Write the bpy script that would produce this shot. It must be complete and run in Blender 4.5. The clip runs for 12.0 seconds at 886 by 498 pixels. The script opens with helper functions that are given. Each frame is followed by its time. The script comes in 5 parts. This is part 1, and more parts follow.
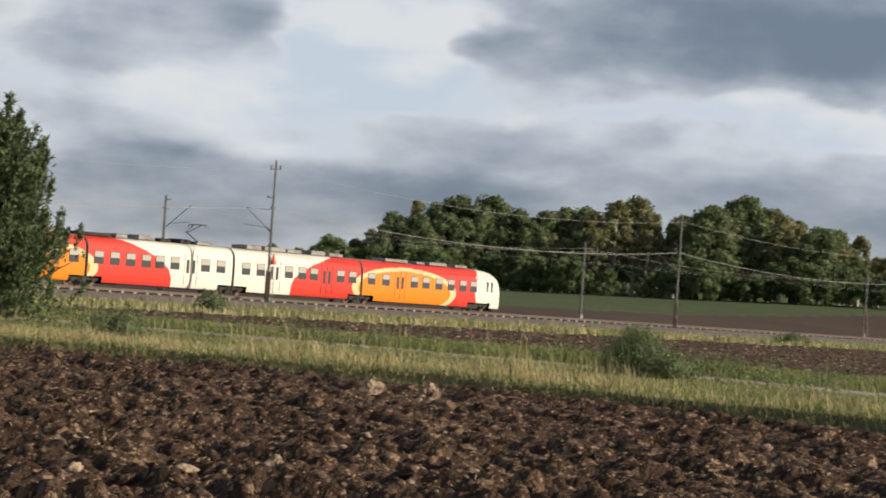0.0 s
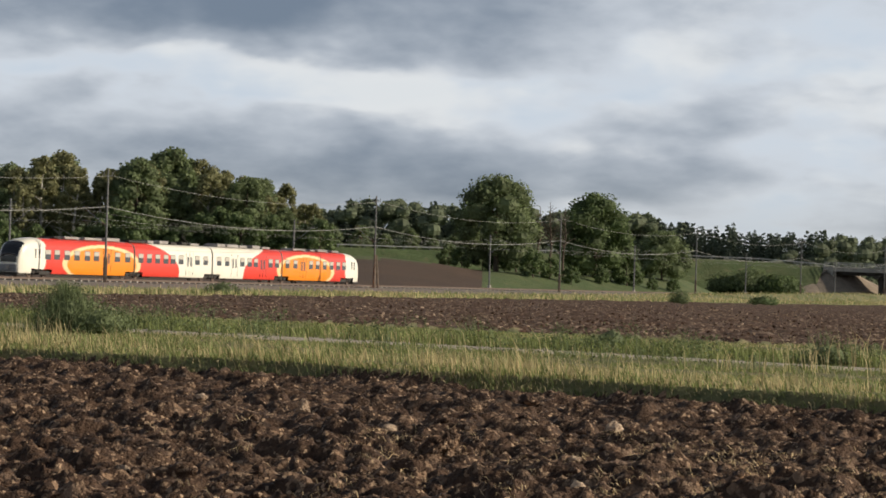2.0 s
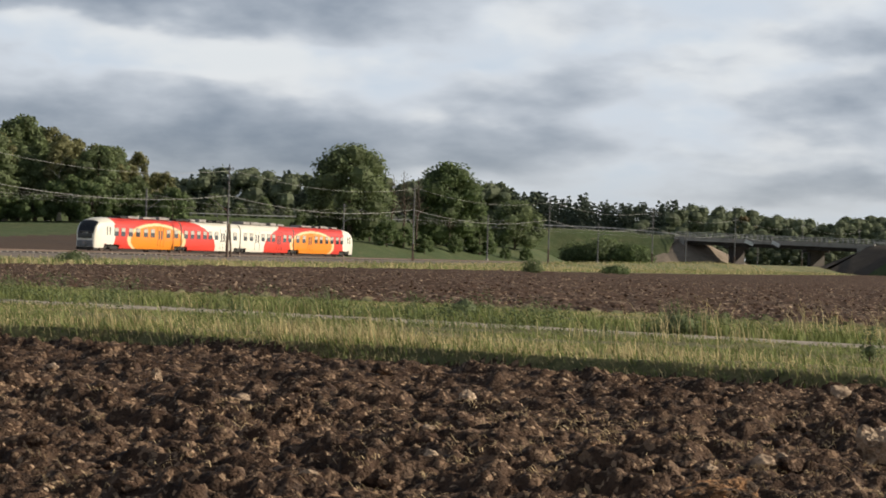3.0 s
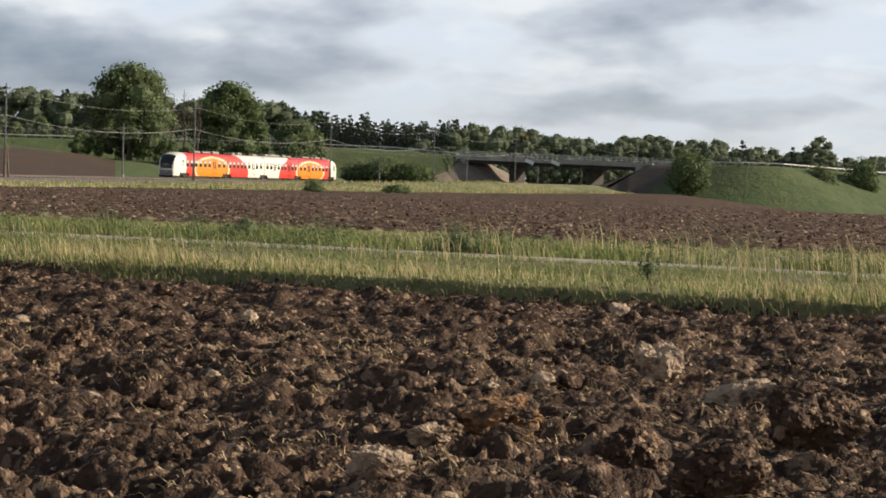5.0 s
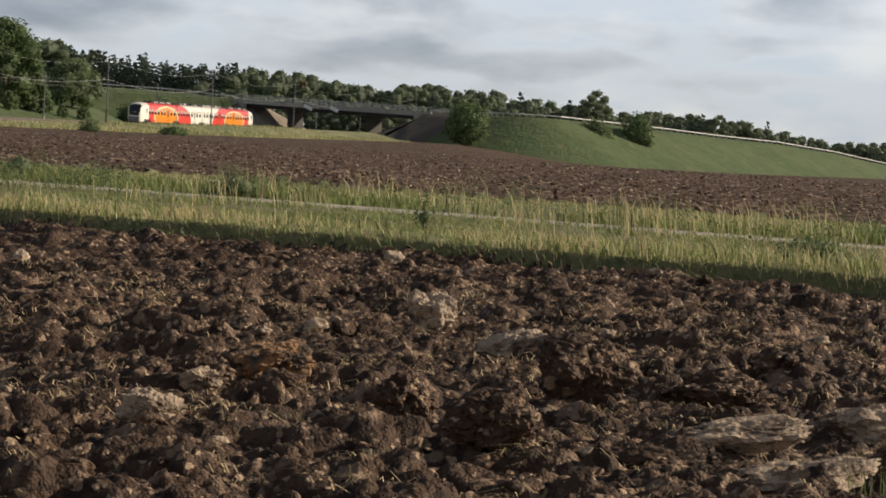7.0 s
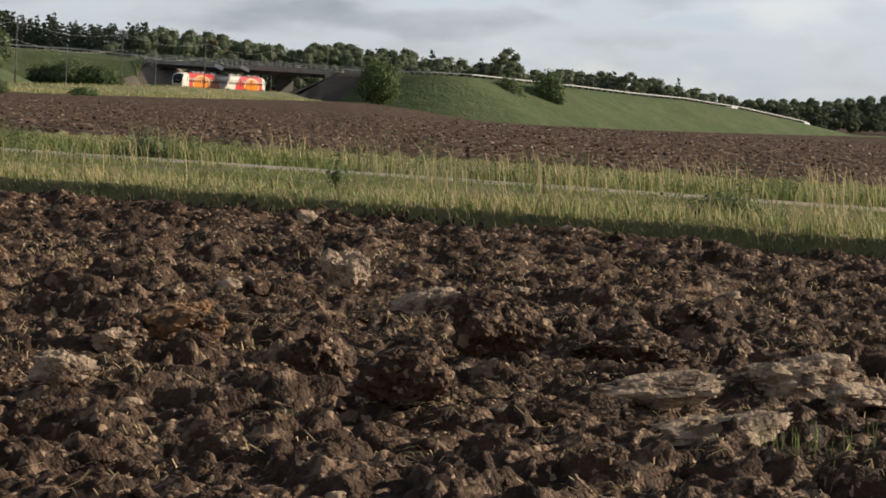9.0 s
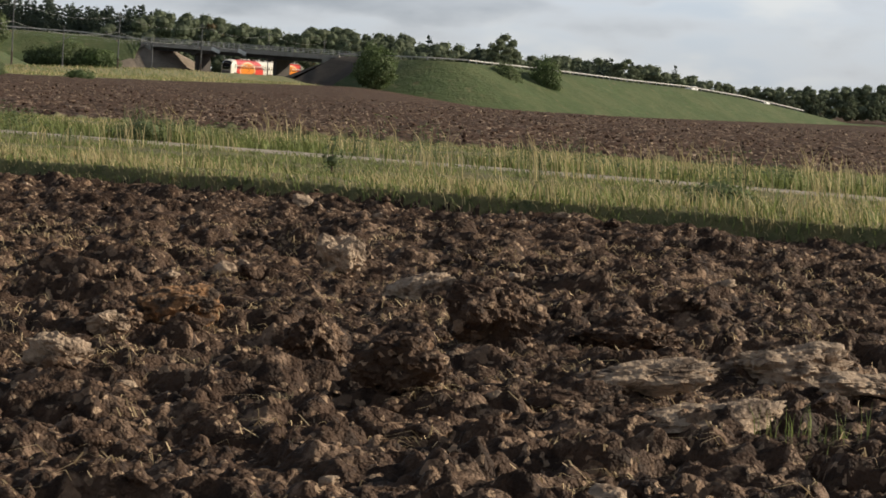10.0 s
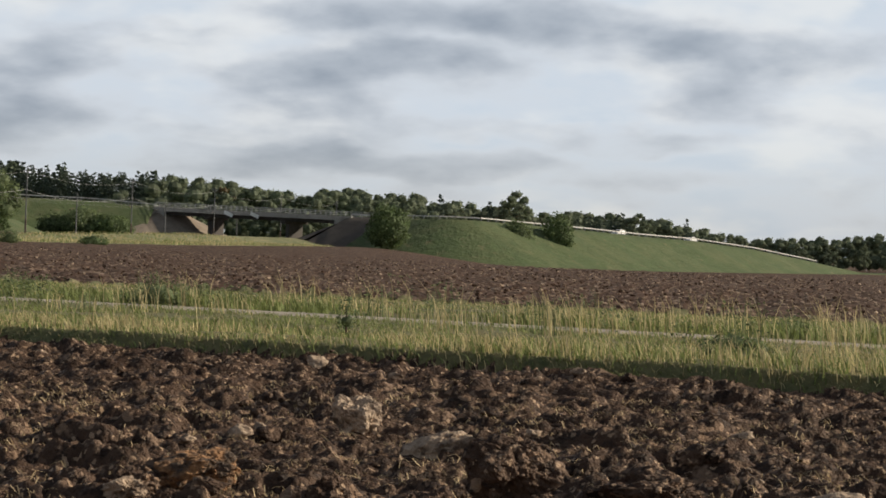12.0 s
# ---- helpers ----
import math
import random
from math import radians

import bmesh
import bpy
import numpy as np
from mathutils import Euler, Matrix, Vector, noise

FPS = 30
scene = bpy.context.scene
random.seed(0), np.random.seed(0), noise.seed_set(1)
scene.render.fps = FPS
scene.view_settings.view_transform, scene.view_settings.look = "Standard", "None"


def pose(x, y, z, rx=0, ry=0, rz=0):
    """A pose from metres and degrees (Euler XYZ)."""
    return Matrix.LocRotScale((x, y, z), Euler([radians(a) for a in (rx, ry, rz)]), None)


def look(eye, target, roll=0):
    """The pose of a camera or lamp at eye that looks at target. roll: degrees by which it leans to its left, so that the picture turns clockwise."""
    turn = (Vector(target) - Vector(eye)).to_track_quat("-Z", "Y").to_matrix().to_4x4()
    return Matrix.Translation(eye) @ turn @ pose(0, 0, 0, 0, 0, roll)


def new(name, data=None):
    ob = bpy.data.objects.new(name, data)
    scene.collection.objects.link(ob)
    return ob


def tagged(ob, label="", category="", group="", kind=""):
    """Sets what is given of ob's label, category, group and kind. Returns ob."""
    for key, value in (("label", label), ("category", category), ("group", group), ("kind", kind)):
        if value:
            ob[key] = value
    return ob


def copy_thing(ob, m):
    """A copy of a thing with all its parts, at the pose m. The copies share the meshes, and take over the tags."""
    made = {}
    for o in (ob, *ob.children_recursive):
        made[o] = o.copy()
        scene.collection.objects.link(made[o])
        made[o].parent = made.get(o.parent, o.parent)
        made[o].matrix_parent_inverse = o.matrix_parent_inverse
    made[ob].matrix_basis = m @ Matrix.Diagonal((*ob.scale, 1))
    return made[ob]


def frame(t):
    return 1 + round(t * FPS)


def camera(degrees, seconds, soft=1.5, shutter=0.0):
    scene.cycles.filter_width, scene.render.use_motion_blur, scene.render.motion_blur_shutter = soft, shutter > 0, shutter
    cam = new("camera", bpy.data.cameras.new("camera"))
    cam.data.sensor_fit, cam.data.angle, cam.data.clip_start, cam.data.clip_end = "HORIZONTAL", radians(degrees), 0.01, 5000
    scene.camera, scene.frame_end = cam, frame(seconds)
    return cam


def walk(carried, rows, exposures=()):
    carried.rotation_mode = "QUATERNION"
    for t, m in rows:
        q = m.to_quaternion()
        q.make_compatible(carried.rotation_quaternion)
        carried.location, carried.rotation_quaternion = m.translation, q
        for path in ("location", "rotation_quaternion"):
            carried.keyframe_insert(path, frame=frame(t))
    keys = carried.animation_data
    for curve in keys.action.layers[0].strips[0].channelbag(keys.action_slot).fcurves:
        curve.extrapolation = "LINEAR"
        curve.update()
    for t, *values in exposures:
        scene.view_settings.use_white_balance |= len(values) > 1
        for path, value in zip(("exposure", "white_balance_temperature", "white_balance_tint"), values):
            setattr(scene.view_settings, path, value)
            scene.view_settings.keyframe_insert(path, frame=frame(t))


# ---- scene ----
# ---------- camera: held in the hand at one spot, panning after the train ----------
EYE = (0.0, 0.0, 1.65)
cam = camera(20.67, 12.0, soft=1.7, shutter=0.12)
# seconds, heading, tilt, lean in degrees
PAN = [
    (0.0, -0.003, 1.176, 4.075),
    (0.5, 5.354, 2.096, 2.639),
    (1.0, 10.645, 2.666, 2.185),
    (1.5, 13.304, 1.485, 2.090),
    (2.0, 13.455, 0.729, 1.747),
    (2.5, 14.490, 0.627, 1.364),
    (3.0, 16.929, 0.106, 1.797),
    (3.2, 17.825, -0.278, 2.430),
    (4.8, 21.658, -1.595, 1.729),
    (5.0, 22.128, -1.639, 1.656),
    (5.5, 24.339, -2.117, 1.947),
    (6.0, 26.141, -1.985, 3.106),
    (6.5, 26.526, -2.089, 3.469),
    (7.0, 27.459, -2.678, 3.207),
    (7.5, 28.588, -3.177, 2.917),
    (7.7, 29.045, -3.328, 2.851),
    (9.3, 29.620, -3.690, 2.850),
    (9.5, 29.660, -3.919, 2.888),
    (10.0, 29.695, -3.880, 3.329),
    (10.5, 29.301, -2.620, 3.145),
    (11.0, 29.165, -1.039, 2.996),
    (11.5, 28.891, -0.349, 2.250),
    (12.0, 29.179, -0.168, 2.060),
]


def aim(yaw, tilt, lean):
    a, e = radians(yaw), radians(tilt)
    way = Vector((math.sin(a) * math.cos(e), math.cos(a) * math.cos(e), math.sin(e)))
    return look(EYE, Vector(EYE) + 100 * way, lean)


walk(cam, [(t, aim(a, e, r)) for t, a, e, r in PAN], [(0.0, -0.08), (0.5, -0.1), (1.0, -0.22), (1.5, -0.15), (2.5, 0.0), (3.2, 0.0), (4.8, 0.2), (5.0, 0.2), (5.5, 0.1), (6.0, 0.0), (12.0, 0.0)])

# ---------- daylight: low sun from the side between broken clouds ----------
SUN_AZ, SUN_EL = 106.0, 22.0   # compass degrees from +y towards +x, and height
world = bpy.data.worlds.new("sky")
scene.world = world
world.use_nodes = True


def build_sky():
    nt = world.node_tree
    nt.nodes.clear()
    N = nt.nodes.new
    L = nt.links.new

    def math_node(op, a, b=None, c=None, clamp=False):
        n = N("ShaderNodeMath")
        n.operation, n.use_clamp = op, clamp
        for i, v in enumerate((a, b, c)):
            if v is None:
                continue
            if isinstance(v, (int, float)):
                n.inputs[i].default_value = v
            else:
                L(v, n.inputs[i])
        return n.outputs[0]

    def smooth(v, lo, hi, a=0.0, b=1.0):
        n = N("ShaderNodeMapRange")
        n.interpolation_type = "SMOOTHSTEP"
        L(v, n.inputs["Value"])
        for key, x in (("From Min", lo), ("From Max", hi), ("To Min", a), ("To Max", b)):
            n.inputs[key].default_value = x
        return n.outputs[0]

    sky = N("ShaderNodeTexSky")
    sky.sky_type = "NISHITA"
    sky.sun_disc = False
    sky.sun_elevation = radians(SUN_EL)
    sky.sun_rotation = radians(SUN_AZ)
    sky.air_density, sky.dust_density = 1.0, 1.2
    tc = N("ShaderNodeTexCoord")
    sep = N("ShaderNodeSeparateXYZ")
    L(tc.outputs["Generated"], sep.inputs[0])
    x, y, z = sep.outputs
    az = math_node("ARCTAN2", x, y)
    el = math_node("ARCSINE", z)

    # flat-bottomed cloud banks: noise over heading and height, squeezed towards the horizon
    lift = math_node("POWER", math_node("MAXIMUM", math_node("ADD", el, 0.03), 0.002), 0.75)
    comb = N("ShaderNodeCombineXYZ")
    L(math_node("MULTIPLY", az, 6.0), comb.inputs[0])
    L(math_node("MULTIPLY", lift, 10.5), comb.inputs[1])
    comb.inputs[2].default_value = 4.3

    def noise_tex(scale, detail, rough, offset):
        m = N("ShaderNodeVectorMath")
        m.operation = "ADD"
        L(comb.outputs[0], m.inputs[0])
        m.inputs[1].default_value = offset
        n = N("ShaderNodeTexNoise")
        L(m.outputs[0], n.inputs["Vector"])
        n.inputs["Scale"].default_value = scale
        n.inputs["Detail"].default_value = detail
        n.inputs["Roughness"].default_value = rough
        n.inputs["Distortion"].default_value = 0.05
        return n.outputs[0]

    big = noise_tex(1.25, 5.0, 0.5, (2.1, 0.7, 0.0))
    mid = noise_tex(3.5, 5.0, 0.5, (7.3, 3.1, 1.0))
    wisp = noise_tex(8.0, 6.0, 0.55, (1.7, 9.2, 3.0))
    body = math_node("ADD", math_node("MULTIPLY", big, 0.42), math_node("MULTIPLY", mid, 0.31))
    body = math_node("ADD", body, math_node("MULTIPLY", wisp, 0.05))
    body = math_node("ADD", body, 0.092)
    # ragged edges for the banks
    fray = math_node("SUBTRACT", noise_tex(1.9, 3.5, 0.5, (5.5, 2.2, 8.0)), 0.5)
    puff = math_node("SUBTRACT", noise_tex(2.0, 4.0, 0.5, (0.4, 6.1, 5.0)), 0.5)
    az_b = math_node("ADD", az, math_node("MULTIPLY", fray, 0.13))
    el_b = math_node("ADD", el, math_node("MULTIPLY", puff, 0.040))

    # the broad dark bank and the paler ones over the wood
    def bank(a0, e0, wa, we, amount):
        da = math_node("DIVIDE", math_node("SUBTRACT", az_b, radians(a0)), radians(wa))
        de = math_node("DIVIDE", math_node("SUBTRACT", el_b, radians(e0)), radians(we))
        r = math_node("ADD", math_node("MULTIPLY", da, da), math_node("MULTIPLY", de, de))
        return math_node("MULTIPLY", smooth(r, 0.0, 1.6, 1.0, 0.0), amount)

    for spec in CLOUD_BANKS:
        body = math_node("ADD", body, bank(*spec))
    dark = smooth(body, 0.40, 0.82)
    thick = smooth(body, 0.40, 0.55)

    def rgb(c):
        n = N("ShaderNodeRGB")
        n.outputs[0].default_value = (*c, 1)
        return n.outputs[0]

    def mix(f, a, b):
        n = N("ShaderNodeMix")
        n.data_type = "RGBA"
        L(f, n.inputs[0]), L(a, n.inputs[6]), L(b, n.inputs[7])
        return n.outputs[2]

    cloud = mix(dark, rgb((7.4, 7.85, 8.5)), rgb((1.75, 2.25, 3.05)))
    veil = mix(thick, rgb((6.0, 6.8, 7.8)), cloud)
    # pale sunlit tops between the layers
    tops = noise_tex(2.2, 4.0, 0.5, (4.9, 1.3, 6.0))
    veil = mix(math_node("MULTIPLY", smooth(tops, 0.46, 0.64), smooth(dark, 0.0, 0.55, 0.6, 0.0)), veil, rgb((8.9, 8.9, 8.75)))
    # dark cloud cover added overhead, out of view, to weaken the fill light
    veil = mix(smooth(el, 0.14, 0.34), veil, rgb((1.05, 1.22, 1.48)))
    veil = mix(smooth(el, 0.0, 0.06, 0.72, 0.93), sky.outputs[0], veil)
    bg = N("ShaderNodeBackground")
    L(veil, bg.inputs[0])
    bg.inputs[1].default_value = 0.1
    out = N("ShaderNodeOutputWorld")
    L(bg.outputs[0], out.inputs[0])


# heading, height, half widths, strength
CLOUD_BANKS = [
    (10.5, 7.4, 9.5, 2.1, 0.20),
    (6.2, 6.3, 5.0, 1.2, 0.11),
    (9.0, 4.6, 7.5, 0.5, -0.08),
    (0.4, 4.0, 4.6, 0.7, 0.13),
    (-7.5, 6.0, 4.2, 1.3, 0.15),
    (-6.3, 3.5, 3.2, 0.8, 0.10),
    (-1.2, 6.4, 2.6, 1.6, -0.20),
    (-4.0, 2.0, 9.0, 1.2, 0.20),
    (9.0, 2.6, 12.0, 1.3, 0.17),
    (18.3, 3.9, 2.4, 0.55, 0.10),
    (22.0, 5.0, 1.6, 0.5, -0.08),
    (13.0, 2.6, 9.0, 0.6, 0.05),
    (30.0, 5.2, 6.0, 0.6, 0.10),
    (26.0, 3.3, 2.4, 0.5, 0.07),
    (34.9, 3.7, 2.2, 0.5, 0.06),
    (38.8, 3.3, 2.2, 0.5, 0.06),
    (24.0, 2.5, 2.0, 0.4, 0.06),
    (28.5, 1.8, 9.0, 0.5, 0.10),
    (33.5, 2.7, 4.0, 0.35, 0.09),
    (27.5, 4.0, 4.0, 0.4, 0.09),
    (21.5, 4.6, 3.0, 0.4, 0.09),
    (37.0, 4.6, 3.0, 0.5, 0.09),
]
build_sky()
sun = new("sun", bpy.data.lights.new("sun", "SUN"))
sun.data.energy, sun.data.angle, sun.data.color = 5.0, radians(0.6), (1.0, 0.875, 0.70)
sa, se = radians(SUN_AZ), radians(SUN_EL)
sun.matrix_world = look((0, 0, 60), Vector((0, 0, 60)) - Vector((math.sin(sa) * math.cos(se), math.cos(sa) * math.cos(se), math.sin(se))))
scene.view_settings.exposure = 0.0

# ---------- materials ----------
def material(name, base, rough=0.8, metal=0.0, spots=(), bump=(), coat=0.0, translucent=0.0, spread=0.0, crumbs=(), flecks=(), gloss=0.5):
    """base: colour; spots: (scale, detail, low, high, colour) noise stains; bump: (scale, detail, strength, metres); spread: brightness spread by piece; crumbs: (scale, strength, metres) rounded grains; flecks: (scale, share, colour)"""
    m = bpy.data.materials.new(name)
    m.use_nodes = True
    nt = m.node_tree
    N, L = nt.nodes.new, nt.links.new
    b = nt.nodes["Principled BSDF"]
    b.inputs["Roughness"].default_value = rough
    b.inputs["Metallic"].default_value = metal
    b.inputs["Coat Weight"].default_value = coat
    b.inputs["Specular IOR Level"].default_value = gloss
    geo = N("ShaderNodeNewGeometry")
    obj = N("ShaderNodeTexCoord")
    pos = obj.outputs["Object"]
    colour = N("ShaderNodeRGB").outputs[0]
    colour.default_value = (*base, 1)

    def noise_of(scale, detail):
        n = N("ShaderNodeTexNoise")
        L(pos, n.inputs["Vector"])
        n.inputs["Scale"].default_value, n.inputs["Detail"].default_value = scale, detail
        n.inputs["Roughness"].default_value = 0.6
        return n.outputs[0]

    for scale, detail, lo, hi, c in spots:
        r = N("ShaderNodeMapRange")
        L(noise_of(scale, detail), r.inputs["Value"])
        r.inputs["From Min"].default_value, r.inputs["From Max"].default_value = lo, hi
        x = N("ShaderNodeMix")
        x.data_type = "RGBA"
        L(r.outputs[0], x.inputs[0]), L(colour, x.inputs[6])
        x.inputs[7].default_value = (*c, 1)
        colour = x.outputs[2]
    def cells_of(scale, out):
        n = N("ShaderNodeTexVoronoi")
        j = N("ShaderNodeTexNoise")
        L(pos, j.inputs["Vector"])
        j.inputs["Scale"].default_value = scale * 0.8
        k = N("ShaderNodeVectorMath")
        k.operation = "MULTIPLY_ADD"
        L(j.outputs["Color"], k.inputs[0]), L(pos, k.inputs[2])
        k.inputs[1].default_value = (0.9 / scale,) * 3
        L(k.outputs[0], n.inputs["Vector"])
        n.inputs["Scale"].default_value = scale
        return n.outputs[out]

    for scale, share_, c in flecks:
        r = N("ShaderNodeSeparateColor")
        L(cells_of(scale, "Color"), r.inputs[0])
        g = N("ShaderNodeMapRange")
        L(r.outputs[0], g.inputs["Value"])
        g.inputs["From Min"].default_value, g.inputs["From Max"].default_value = 1 - share_ * 1.4, 1 - share_ * 0.6
        x = N("ShaderNodeMix")
        x.data_type = "RGBA"
        L(g.outputs[0], x.inputs[0]), L(colour, x.inputs[6])
        x.inputs[7].default_value = (*c, 1)
        colour = x.outputs[2]
    if spread:
        r = N("ShaderNodeMapRange")
        L(geo.outputs["Random Per Island"], r.inputs["Value"])
        r.inputs["To Min"].default_value, r.inputs["To Max"].default_value = 1 - spread, 1 + spread
        h = N("ShaderNodeHueSaturation")
        L(r.outputs[0], h.inputs["Value"]), L(colour, h.inputs["Color"])
        colour = h.outputs[0]
    L(colour, b.inputs["Base Color"])
    normal = None
    for scale, detail, strength, depth in bump:
        n = N("ShaderNodeBump")
        L(noise_of(scale, detail), n.inputs["Height"])
        n.inputs["Strength"].default_value, n.inputs["Distance"].default_value = strength, depth
        if normal:
            L(normal, n.inputs["Normal"])
        normal = n.outputs[0]
    for scale, strength, depth in crumbs:
        n = N("ShaderNodeBump")
        n.invert = True
        L(cells_of(scale, "Distance"), n.inputs["Height"])
        n.inputs["Strength"].default_value, n.inputs["Distance"].default_value = strength, depth
        if normal:
            L(normal, n.inputs["Normal"])
        normal = n.outputs[0]
    if normal:
        L(normal, b.inputs["Normal"])
    if translucent:
        t = N("ShaderNodeBsdfTranslucent")
        L(colour, t.inputs[0])
        s = N("ShaderNodeMixShader")
        s.inputs[0].default_value = translucent
        L(b.outputs[0], s.inputs[1]), L(t.outputs[0], s.inputs[2])
        L(s.outputs[0], nt.nodes["Material Output"].inputs[0])
    return m


# pale marks: dried crust, plus sunlit glints painted into the soil colour
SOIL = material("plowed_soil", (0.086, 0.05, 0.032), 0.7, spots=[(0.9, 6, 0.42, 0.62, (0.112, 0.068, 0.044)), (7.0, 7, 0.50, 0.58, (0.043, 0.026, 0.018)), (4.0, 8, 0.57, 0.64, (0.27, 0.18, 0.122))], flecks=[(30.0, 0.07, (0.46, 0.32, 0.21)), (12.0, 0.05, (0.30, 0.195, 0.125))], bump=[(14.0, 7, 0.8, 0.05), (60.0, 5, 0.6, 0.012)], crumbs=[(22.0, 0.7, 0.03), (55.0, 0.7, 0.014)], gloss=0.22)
SOIL_FAR = material("far_soil", (0.105, 0.06, 0.04), 0.9, spots=[(0.09, 5, 0.4, 0.65, (0.085, 0.05, 0.034)), (0.5, 4, 0.55, 0.7, (0.07, 0.042, 0.03))], flecks=[(3.0, 0.10, (0.20, 0.14, 0.10)), (7.0, 0.10, (0.32, 0.24, 0.18)), (4.5, 0.2, (0.055, 0.034, 0.024))], bump=[(2.5, 5, 0.6, 0.12)], crumbs=[(5.0, 0.7, 0.12)], gloss=0.2)
SOIL_BACK = material("back_field_soil", (0.085, 0.052, 0.034), 0.9, spots=[(0.05, 5, 0.4, 0.65, (0.062, 0.04, 0.03))], bump=[(1.5, 5, 0.6, 0.2)])
CLOD_PALE = material("dry_clod", (0.50, 0.37, 0.26), 0.75, spots=[(7.0, 6, 0.48, 0.62, (0.15, 0.10, 0.066))], bump=[(16.0, 7, 0.9, 0.04)], crumbs=[(30.0, 0.6, 0.02)], spread=0.25)
CLOD_RUST = material("rusty_clod", (0.36, 0.19, 0.085), 0.85, spots=[(9.0, 5, 0.42, 0.58, (0.08, 0.052, 0.034))], bump=[(16.0, 6, 0.9, 0.04)], crumbs=[(30.0, 0.7, 0.025)])
STRAW = material("straw", (0.55, 0.42, 0.24), 0.7, spread=0.45, translucent=0.2)
TURF = material("turf", (0.165, 0.165, 0.07), 0.9, spots=[(0.35, 5, 0.42, 0.62, (0.19, 0.165, 0.07)), (3.0, 5, 0.5, 0.7, (0.08, 0.095, 0.035))], bump=[(6.0, 5, 0.8, 0.12)])
MEADOW = material("meadow", (0.075, 0.115, 0.038), 0.9, spots=[(0.9, 7, 0.50, 0.60, (0.056, 0.084, 0.03)), (0.45, 6, 0.56, 0.66, (0.16, 0.155, 0.075)), (0.06, 5, 0.42, 0.62, (0.10, 0.122, 0.047)), (0.25, 5, 0.48, 0.66, (0.066, 0.10, 0.034))], bump=[(1.2, 5, 0.9, 0.3), (0.35, 4, 0.6, 0.6)])
VERGE = material("dry_verge", (0.22, 0.22, 0.11), 0.9, spots=[(0.12, 5, 0.45, 0.6, (0.14, 0.17, 0.07)), (0.9, 5, 0.5, 0.7, (0.40, 0.33, 0.17))], bump=[(2.5, 5, 0.8, 0.2)])
GRAVEL = material("gravel", (0.44, 0.38, 0.31), 0.95, spots=[(2.0, 5, 0.45, 0.65, (0.24, 0.215, 0.18)), (30.0, 2, 0.5, 0.7, (0.42, 0.39, 0.35))], bump=[(40.0, 4, 0.5, 0.02)])
BALLAST = material("ballast", (0.20, 0.17, 0.15), 0.95, spots=[(0.3, 5, 0.4, 0.65, (0.26, 0.22, 0.19)), (9.0, 3, 0.5, 0.7, (0.11, 0.095, 0.085))], bump=[(14.0, 4, 0.8, 0.06)])
GRASS_DRY = material("dry_grass_blades", (0.56, 0.47, 0.255), 0.75, spread=0.4, translucent=0.35)
GRASS_GREEN = material("green_grass_blades", (0.21, 0.25, 0.085), 0.75, spread=0.45, translucent=0.35)
WEED = material("weed_leaves", (0.15, 0.19, 0.085), 0.7, spread=0.45, translucent=0.3)
LEAF_OAK = material("oak_leaves", (0.165, 0.21, 0.098), 0.7, spread=0.4, translucent=0.45)
# leaves of the far trees, greyed to put distance haze into their colour
LEAF_HAZE = material("haze_greyed_leaves", (0.175, 0.21, 0.13), 0.8, spread=0.3, translucent=0.45)
LEAF_BIRCH = material("birch_leaves", (0.24, 0.24, 0.115), 0.7, spread=0.4, translucent=0.4)
LEAF_BUSH = material("bush_leaves", (0.125, 0.175, 0.068), 0.7, spread=0.4, translucent=0.4)
LEAF_RUST = material("turning_leaves", (0.12, 0.085, 0.035), 0.7, spread=0.4, translucent=0.25)
NEEDLES = material("spruce_needles", (0.075, 0.10, 0.072), 0.8, spread=0.3, translucent=0.3)
NEEDLES_PINE = material("pine_needles", (0.13, 0.175, 0.08), 0.7, spread=0.5, translucent=0.15)
BARK = material("bark", (0.10, 0.075, 0.055), 0.9, spots=[(3.0, 5, 0.5, 0.7, (0.06, 0.045, 0.035))], bump=[(8.0, 4, 0.6, 0.05)])
BARK_BIRCH = material("birch_bark", (0.62, 0.58, 0.52), 0.8, spots=[(2.2, 4, 0.55, 0.65, (0.10, 0.085, 0.07))])
RED = material("red_paint", (0.76, 0.062, 0.042), 0.32, coat=0.35, spots=[(0.6, 5, 0.5, 0.9, (0.60, 0.05, 0.035))])
CREAM = material("cream_paint", (0.87, 0.84, 0.74), 0.32, coat=0.35, spots=[(0.5, 5, 0.5, 0.85, (0.80, 0.74, 0.60))])
ORANGE = material("orange_paint", (0.90, 0.28, 0.02), 0.32, coat=0.35, spots=[(0.6, 5, 0.5, 0.9, (0.78, 0.24, 0.025))])
PALE_ORANGE = material("pale_ring_paint", (0.93, 0.66, 0.36), 0.32, coat=0.35)
GLASS = material("tinted_glass", (0.06, 0.065, 0.07), 0.06, coat=0.5)
BLIND = material("window_blind", (0.50, 0.47, 0.42), 0.7)
WINDSHIELD = material("windscreen_glass", (0.008, 0.01, 0.016), 0.08, coat=0.6)
GREY_PANEL = material("grey_panel", (0.22, 0.23, 0.25), 0.5, spots=[(1.5, 4, 0.5, 0.7, (0.14, 0.145, 0.15))])
ROOF_GREY = material("roof_grey", (0.34, 0.32, 0.31), 0.6, spots=[(0.8, 5, 0.45, 0.7, (0.22, 0.20, 0.19))])
UNDER = material("underframe", (0.035, 0.032, 0.03), 0.8, spots=[(2.0, 4, 0.5, 0.7, (0.06, 0.05, 0.04))])
RUBBER = material("bellows", (0.03, 0.022, 0.02), 0.85)
